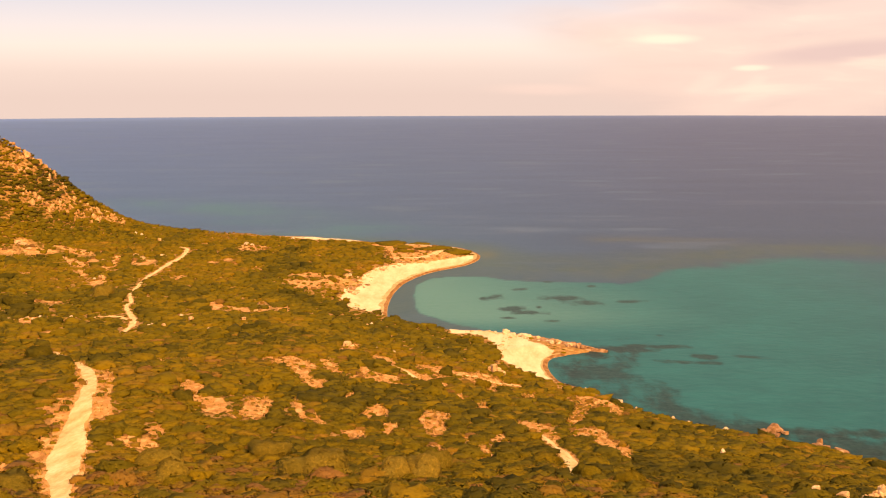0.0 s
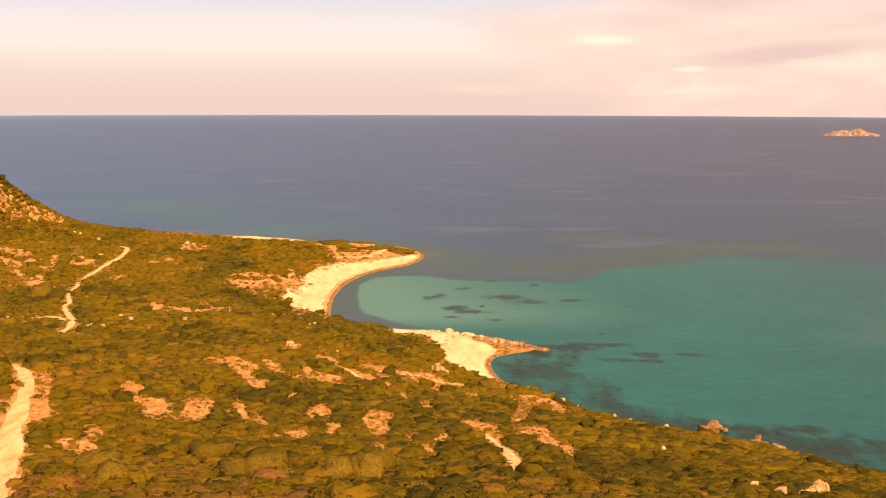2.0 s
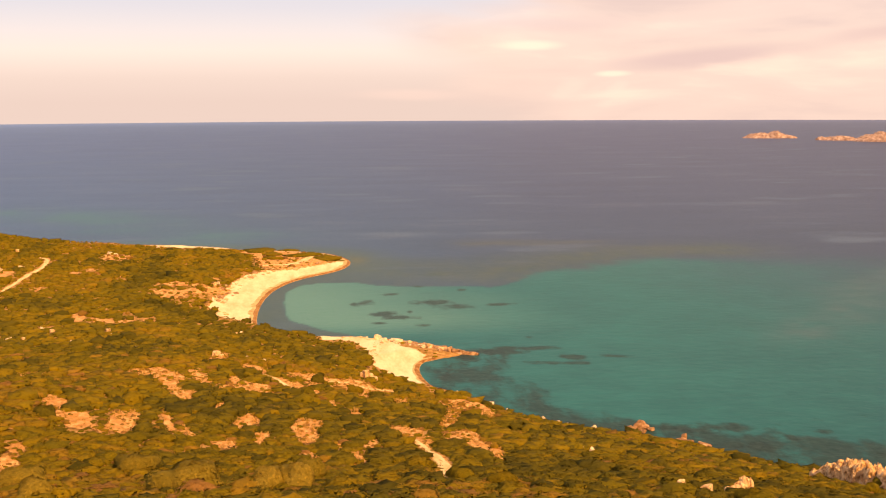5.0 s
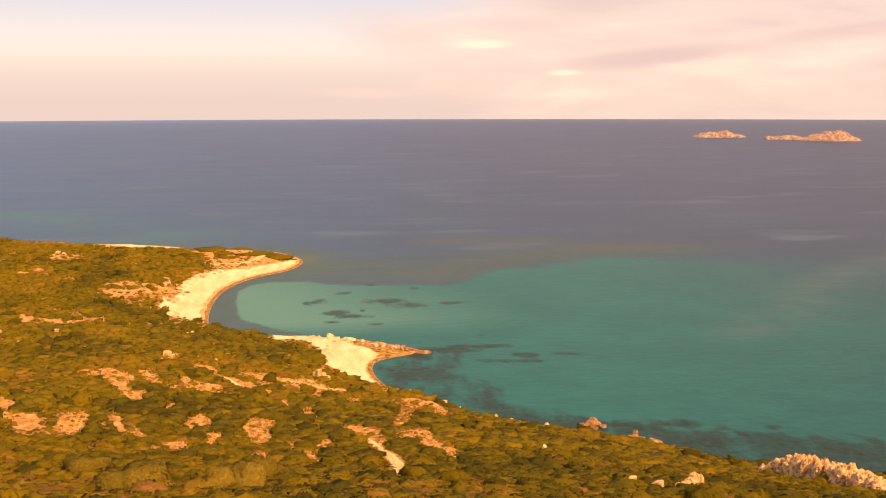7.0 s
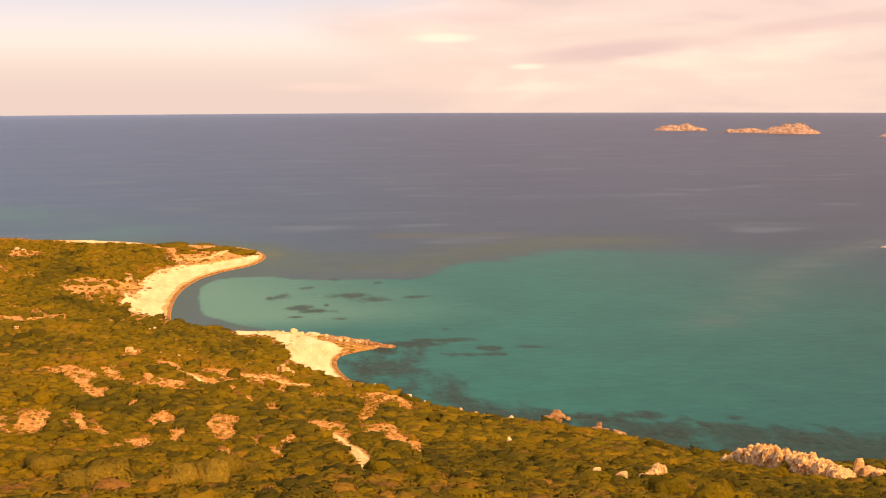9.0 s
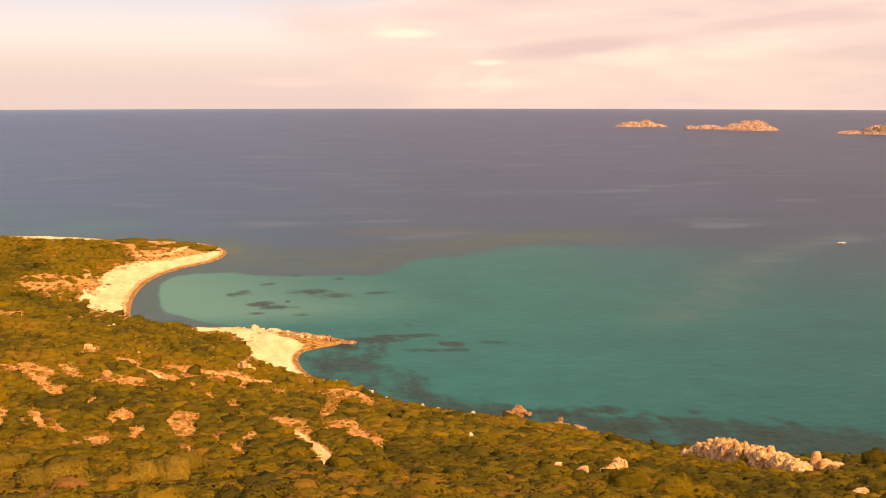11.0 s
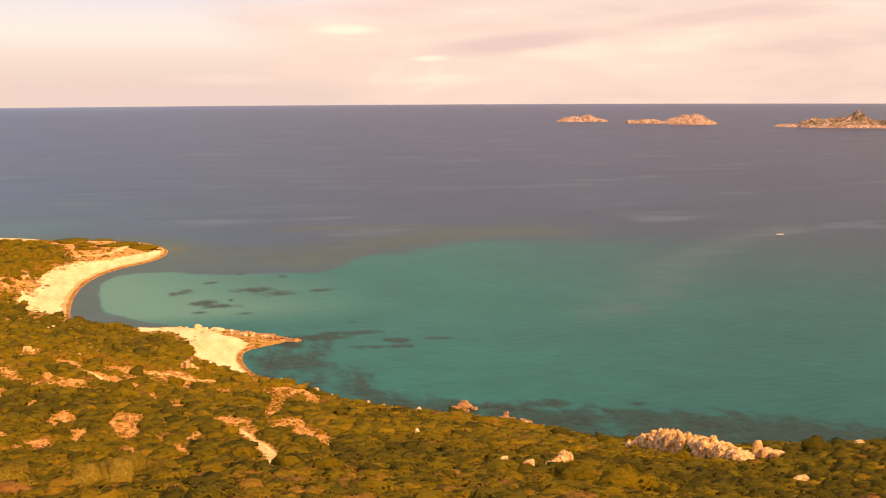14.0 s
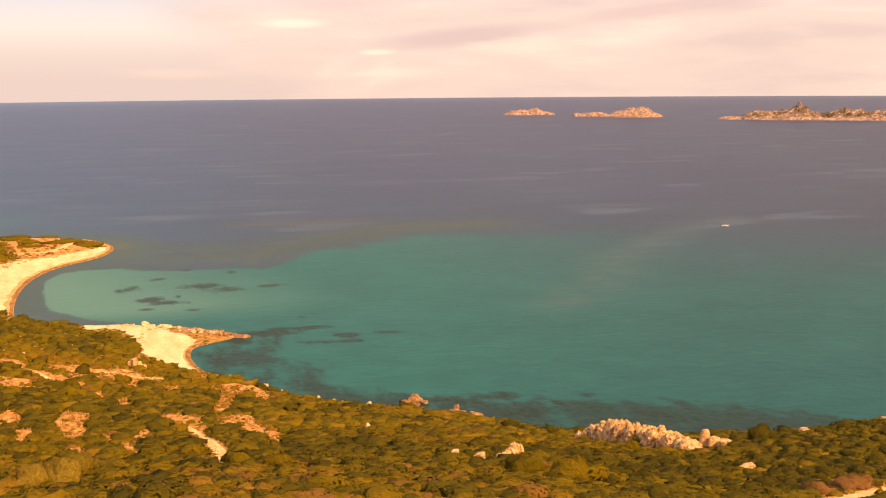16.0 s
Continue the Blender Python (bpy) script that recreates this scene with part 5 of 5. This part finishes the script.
for x, y, half, tall in ((85.6, 300, 1.5, 2.2), (87.6, 301, 1.6, 2.6), (90, 302.5, 1.5, 2.0), (91.2, 300.5, 1.2, 1.5), (88.6, 298.5, 1.2, 1.3), (86.5, 297.5, 0.9, 1.0), (89.5, 304, 1.6, 2.6), (87, 294, 2.2, 0.9), (84, 293.5, 1.5, 0.8), (90.5, 293, 1.0, 0.6),
                         (96, 287, 2.4, 1.9), (94.2, 287.5, 1.3, 1.2), (98, 288, 1.6, 1.4), (97.0, 290, 1.0, 3.0), (79, 293, 1.1, 0.8)):
    boulder(x, y, half, tall, IN_WATER, kit=RED_BOULDERS, z=-0.1)


def strew(n, at, half, label, group, kit, seed, name="boulder"):
    rng = random.Random(seed)
    for _ in range(n):
        x, y = at(rng)
        s = half * math.exp(rng.gauss(0, 0.45))
        boulder(x, y, s, s * rng.uniform(0.7, 1.2), label, group, kit, name=name, rng=rng)


def along(line, wide):
    def at(rng):
        k = rng.randrange(len(line) - 1)
        s = rng.random()
        return (line[k][0] + (line[k + 1][0] - line[k][0]) * s + rng.uniform(-wide, wide), line[k][1] + (line[k + 1][1] - line[k][1]) * s + rng.uniform(-wide, wide))
    return at


def ledge(name, line, wide, high, label, seed):
    """A low, broken shelf of rock along the water."""
    p = np.array(line, float)
    at = np.concatenate([[0], np.cumsum(np.hypot(*np.diff(p, axis=0).T))])
    n, m = int(at[-1] / 0.4), 22
    s = np.linspace(0, at[-1], n)
    x, y = np.interp(s, at, p[:, 0]), np.interp(s, at, p[:, 1])
    tx, ty = np.gradient(x), np.gradient(y)
    size = np.hypot(tx, ty)
    v = np.linspace(-1, 1, m)
    w = wide * (1 + 0.4 * grain(x, y, 5, 3)) * np.minimum(1, np.minimum(s + 1, (at[-1] - s + 0.3) * 0.45) / 5) ** 0.7
    px = x[:, None] + (ty / size)[:, None] * w[:, None] * v
    py = y[:, None] - (tx / size)[:, None] * w[:, None] * v
    rough = 0.35 + 0.55 * grain(px + seed, py, 3.2, 4) + 0.55 * np.abs(grain(px, py + seed, 1.3, 3))
    z = -0.35 + high * np.clip(1 - np.abs(v) ** 2.5, 0, 1)[None] * (0.45 + 1.1 * np.maximum(rough, 0)) + 0.15 * grain(px, py, 0.6, 2)
    ob = mesh_object(name, np.stack([px, py, z], -1).reshape(-1, 3), quads(n, m), RED_ROCK, False)
    tagged(ob, label, "rock ledge")


ledge("rock_ledge", ((25, 431), (32, 425), (40, 418), (48, 409), (58, 400)), 4.6, 1.0, "low rusty rock ledge running into the sea", 3)
strew(46, along(((28, 428), (34, 423), (41, 416), (48, 408), (53, 403.5)), 2.2), 0.45, "rusty boulder of the rocky point beside the cove", "boulders of the rocky point", RED_BOULDERS, 11)
for x, y, half, tall in ((45, 407, 1.2, 1.8), (48.5, 406, 1.7, 2.7), (50.3, 405, 1.5, 2.6), (51.8, 404, 1.2, 1.7), (54.6, 402.0, 0.8, 0.9), (47, 412, 1.6, 1.6), (56, 401, 0.7, 0.6), (41, 408, 0.8, 0.9)):
    boulder(x, y, half, tall, "rusty boulder of the rocky point beside the cove", "boulders of the rocky point", RED_BOULDERS, z=0.1)
strew(34, along(((19, 435), (24, 431), (30, 425), (36, 417), (42, 413)), 1.8), 0.75, "pale boulder at the head of the cove", "boulders of the rocky point", PALE_BOULDERS, 15)
strew(16, along(((30, 428), (42, 414), (51, 405)), 1.3), 0.8, "pale boulder on the rocky point", "boulders of the rocky point", BOULDERS, 12)
strew(70, along(((9, 434), (18, 432), (26, 426), (22, 410), (19, 392)), 2.4), 0.42, "pale stone at the back of the cove beach", "stones behind the cove beach", STONES, 13, "stone")
strew(90, along(((-7, 614), (-25, 598), (-37, 570), (-41, 532), (-43, 500), (-36, 460)), 3.5), 0.65, "pale stone along the inner edge of the beach", "stones along the beach", STONES, 14, "stone")
strew(60, along(((0, 632), (-9, 616), (-24, 601), (-36, 572), (-40, 535), (-41, 505)), 4.0), 0.7, "rusty stone on the back of the beach", "stones along the beach", RED_STONES, 24, "stone")
strew(45, along(((62, 312), (74, 296), (86, 291), (97, 283), (110, 268), (124, 254)), 2.0), 0.9, "rusty stone at the waterline", "stones at the waterline", RED_BOULDERS, 17, "stone")


ON_HILL = "weathered orange granite boulder on the bushy hillside"
for k, band in enumerate(ROCK_BANDS):
    strew(9, along(band, 3.5), 0.75, ON_HILL, "boulders of the hillside", HILL_STONES, 150 + k)


def hill_rubble(n, seed):
    """The smaller broken rock of the bands, past counting."""
    rng = random.Random(seed)
    kit = []
    for k in range(6):
        bm = rock_mesh(183 + k, 1, 1, 1.0, 2, 0.38, 2.6, 6, 6.0)
        bm.verts.index_update()
        kit.append((np.array([v.co[:] for v in bm.verts]), np.array([[v.index for v in f.verts] for f in bm.faces])))
        bm.free()
    spots, vs, fs, base = [along(band, 4.0) for band in ROCK_BANDS], [], [], 0
    long_ones = [0, 0, 0, 1, 2, 2, 3, 3, 4, 4, 4, 4, 4, 5, 5, 5]
    at = [spots[rng.choice(long_ones)](rng) for _ in range(n)]
    zs = height(np.array([p[0] for p in at]), np.array([p[1] for p in at]))
    for (x, y), z in zip(at, zs):
        sv, sf = rng.choice(kit)
        s = 0.55 * math.exp(rng.gauss(0, 0.45))
        a = rng.uniform(0, 6.3)
        ca, sa = math.cos(a), math.sin(a)
        v = sv * (s, s * rng.uniform(0.6, 1.1), s * rng.uniform(1.0, 2.0))
        vs.append(np.stack([v[:, 0] * ca - v[:, 1] * sa + x, v[:, 0] * sa + v[:, 1] * ca + y, v[:, 2] + z + 0.35 * s], -1))
        fs.append(sf + base)
        base += len(sv)
    ob = mesh_object("rubble", np.concatenate(vs), np.concatenate(fs), HILL_ROCK)
    tagged(ob, "bands of broken orange granite across the hillside", "rubble", kind="stuff")


hill_rubble(330, 19)
strew(30, along(((-215, 600), (-190, 590), (-165, 575), (-150, 600)), 14.0), 1.0, "pale boulder in the scrub of the plain", "boulders of the plain", STONES, 18, "stone")


# ---- islands ----
def island(name, x, y, peaks, label, seed, mat=None):
    """peaks: along, half length, half depth, height, in metres, along the line square to the view."""
    root = tagged(new(name), label, "island")
    root.matrix_world = pose(x, y, 0, 0, 0, -math.degrees(math.atan2(x, y)))
    for k, (along_, half, deep, high) in enumerate(peaks):
        rng = random.Random(seed + k)
        bm = bmesh.new()
        n, m = 56, 26
        grid = []
        for i in range(n + 1):
            for j in range(m + 1):
                u, v = 2 * i / n - 1, 2 * j / m - 1
                p = Vector((u * half, v * deep, 0))
                w = max(0.0, 1 - (abs(u) ** 2.2 + abs(v) ** 2.2)) ** 0.62
                q = Vector((u * half * 0.045 + seed, v * deep * 0.045 + k * 3.1, 0.0))
                crag_ = 0.97 + 0.42 * noise.noise(q * 1.1) + 0.3 * abs(noise.noise(q * 3.3)) + 0.2 * noise.noise(q * 7.1)
                z = high * w * crag_ - 1.5 + 0.9 * noise.noise(q * 12) * w
                grid.append(bm.verts.new((p.x + along_, p.y, z)))
        for i in range(n):
            for j in range(m):
                a = i * (m + 1) + j
                bm.faces.new((grid[a], grid[a + m + 1], grid[a + m + 2], grid[a + 1]))
        part("rock_mass", bm, mat or ISLE_ROCK, root)
    return root


def scrub_on(root, spots, seed):
    rng = random.Random(seed)
    vs, fs, base = [], [], 0
    for x, z, wide, deep, n in spots:
        for _ in range(n):
            sv, sf, _ = FAR_SHAPES[rng.randrange(len(FAR_SHAPES))]
            c = np.array((x + rng.uniform(-wide, wide), -rng.uniform(0, deep), z + rng.uniform(-7, 4)))
            s = rng.uniform(1.4, 3.2)
            vs.append(sv * (s * 1.4, s, s * 0.6) + c)
            fs.append(sf + base)
            base += len(sv)
    ob = mesh_object("island_scrub", np.concatenate(vs), np.concatenate(fs), ISLE_LEAF)
    ob.parent = root
    tagged(ob, "dull green scrub on the island's slopes", kind="stuff")


island("rocky_islet", 1055, 2590, [(-18, 44, 30, 11), (14, 26, 24, 15), (38, 26, 20, 8)], "small bare islet of pale orange granite", 3)
island("rocky_islet", 1196, 2385, [(-60, 46, 22, 9), (-98, 14, 12, 8), (-20, 24, 16, 5)], "low islet of pale orange granite", 8)
island("rocky_islet", 1200, 2326, [(0, 64, 34, 15), (6, 42, 26, 19)], "humped islet of pale orange granite", 12)
serpent = island("rocky_island", 1446, 2015, [(-150, 44, 30, 7), (-100, 52, 50, 17), (-40, 90, 56, 16), (-32, 34, 40, 25), (60, 110, 60, 10), (70, 60, 40, 19), (150, 110, 60, 18), (270, 140, 60, 20)],
                 "long rocky island with dull green scrub on its slopes", 21, SCRUBBY_ROCK)


def tower(x, y, z):
    root = tagged(new("watchtower"), "round pale stone watchtower on the island's top", "tower")
    root.location = (x, y, z)
    for name, r0, r1, z0, z1 in (("shaft", 4.3, 3.7, -3, 5.6), ("parapet", 4.1, 4.1, 5.6, 7.2)):
        bm = bmesh.new()
        bmesh.ops.create_cone(bm, cap_ends=True, segments=16, radius1=r0, radius2=r1, depth=z1 - z0)
        bmesh.ops.translate(bm, verts=bm.verts, vec=(0, 0, (z0 + z1) / 2))
        part(name, bm, ISLE_ROCK, root)


scrub_on(serpent, ((-95, 10, 35, 24, 40), (-35, 15, 28, 24, 70), (10, 9, 40, 34, 110), (70, 10, 60, 36, 220), (150, 10, 90, 40, 320), (270, 10, 90, 40, 300)), 5)
tower(1421, 2032, 27)

# ---- boat ----
def boat(x, y, turn):
    root = tagged(new("motorboat"), "small white motorboat on open water", "boat")
    root.matrix_world = pose(x, y, 0, 0, 0, turn) @ Matrix.Scale(0.78, 4)
    sections = ((-2.7, 0.95, 0.75), (-1.5, 1.05, 0.78), (0, 1.08, 0.85), (1.4, 0.85, 0.98), (2.4, 0.4, 1.12), (2.9, 0.04, 1.2))
    bm = bmesh.new()
    rows = []
    for sx, w, h in sections:
        rows.append([bm.verts.new(p) for p in ((sx, -w, h), (sx, -w * 0.85, 0.25), (sx, 0, -0.2), (sx, w * 0.85, 0.25), (sx, w, h), (sx, w * 0.8, h - 0.05), (sx, 0, h - 0.45), (sx, -w * 0.8, h - 0.05))])
    for a, c in zip(rows, rows[1:]):
        for k in range(8):
            bm.faces.new((a[k], a[(k + 1) % 8], c[(k + 1) % 8], c[k]))
    bm.faces.new(rows[0])
    bm.faces.new(rows[-1][::-1])
    part("hull", bm, WHITE, root)

    def box(name, sx, sy, sz, at, mat):
        bm = bmesh.new()
        bmesh.ops.create_cube(bm, size=1.0)
        bmesh.ops.scale(bm, verts=bm.verts, vec=(sx, sy, sz))
        bmesh.ops.bevel(bm, geom=bm.edges[:], offset=0.05, segments=1, affect="EDGES")
        bmesh.ops.translate(bm, verts=bm.verts, vec=at)
        return part(name, bm, mat, root)

    box("console", 0.7, 0.9, 0.7, (0.1, 0, 1.05), WHITE)
    box("windscreen", 0.08, 0.9, 0.4, (0.45, 0, 1.55), DARK)
    box("bench", 0.5, 1.5, 0.35, (-1.2, 0, 0.7), WHITE)
    box("outboard_motor", 0.45, 0.4, 0.9, (-2.95, 0, 0.7), DARK)


def paint(name, col, rough):
    m, t, b = material(name, rough, 0.5)
    n = node(t, "ShaderNodeTexNoise", Scale=3.0, Detail=4.0)
    r = ramp(t, [(0.3, tuple(c * 0.88 for c in col)), (0.7, col)])
    link(t, n.outputs[0], r.inputs[0])
    link(t, r.outputs[0], b.inputs["Base Color"])
    return m


WHITE, DARK = paint("white gelcoat", (0.8, 0.8, 0.78), 0.3), paint("dark plastic", (0.04, 0.04, 0.045), 0.5)
boat(374, 606, -27)
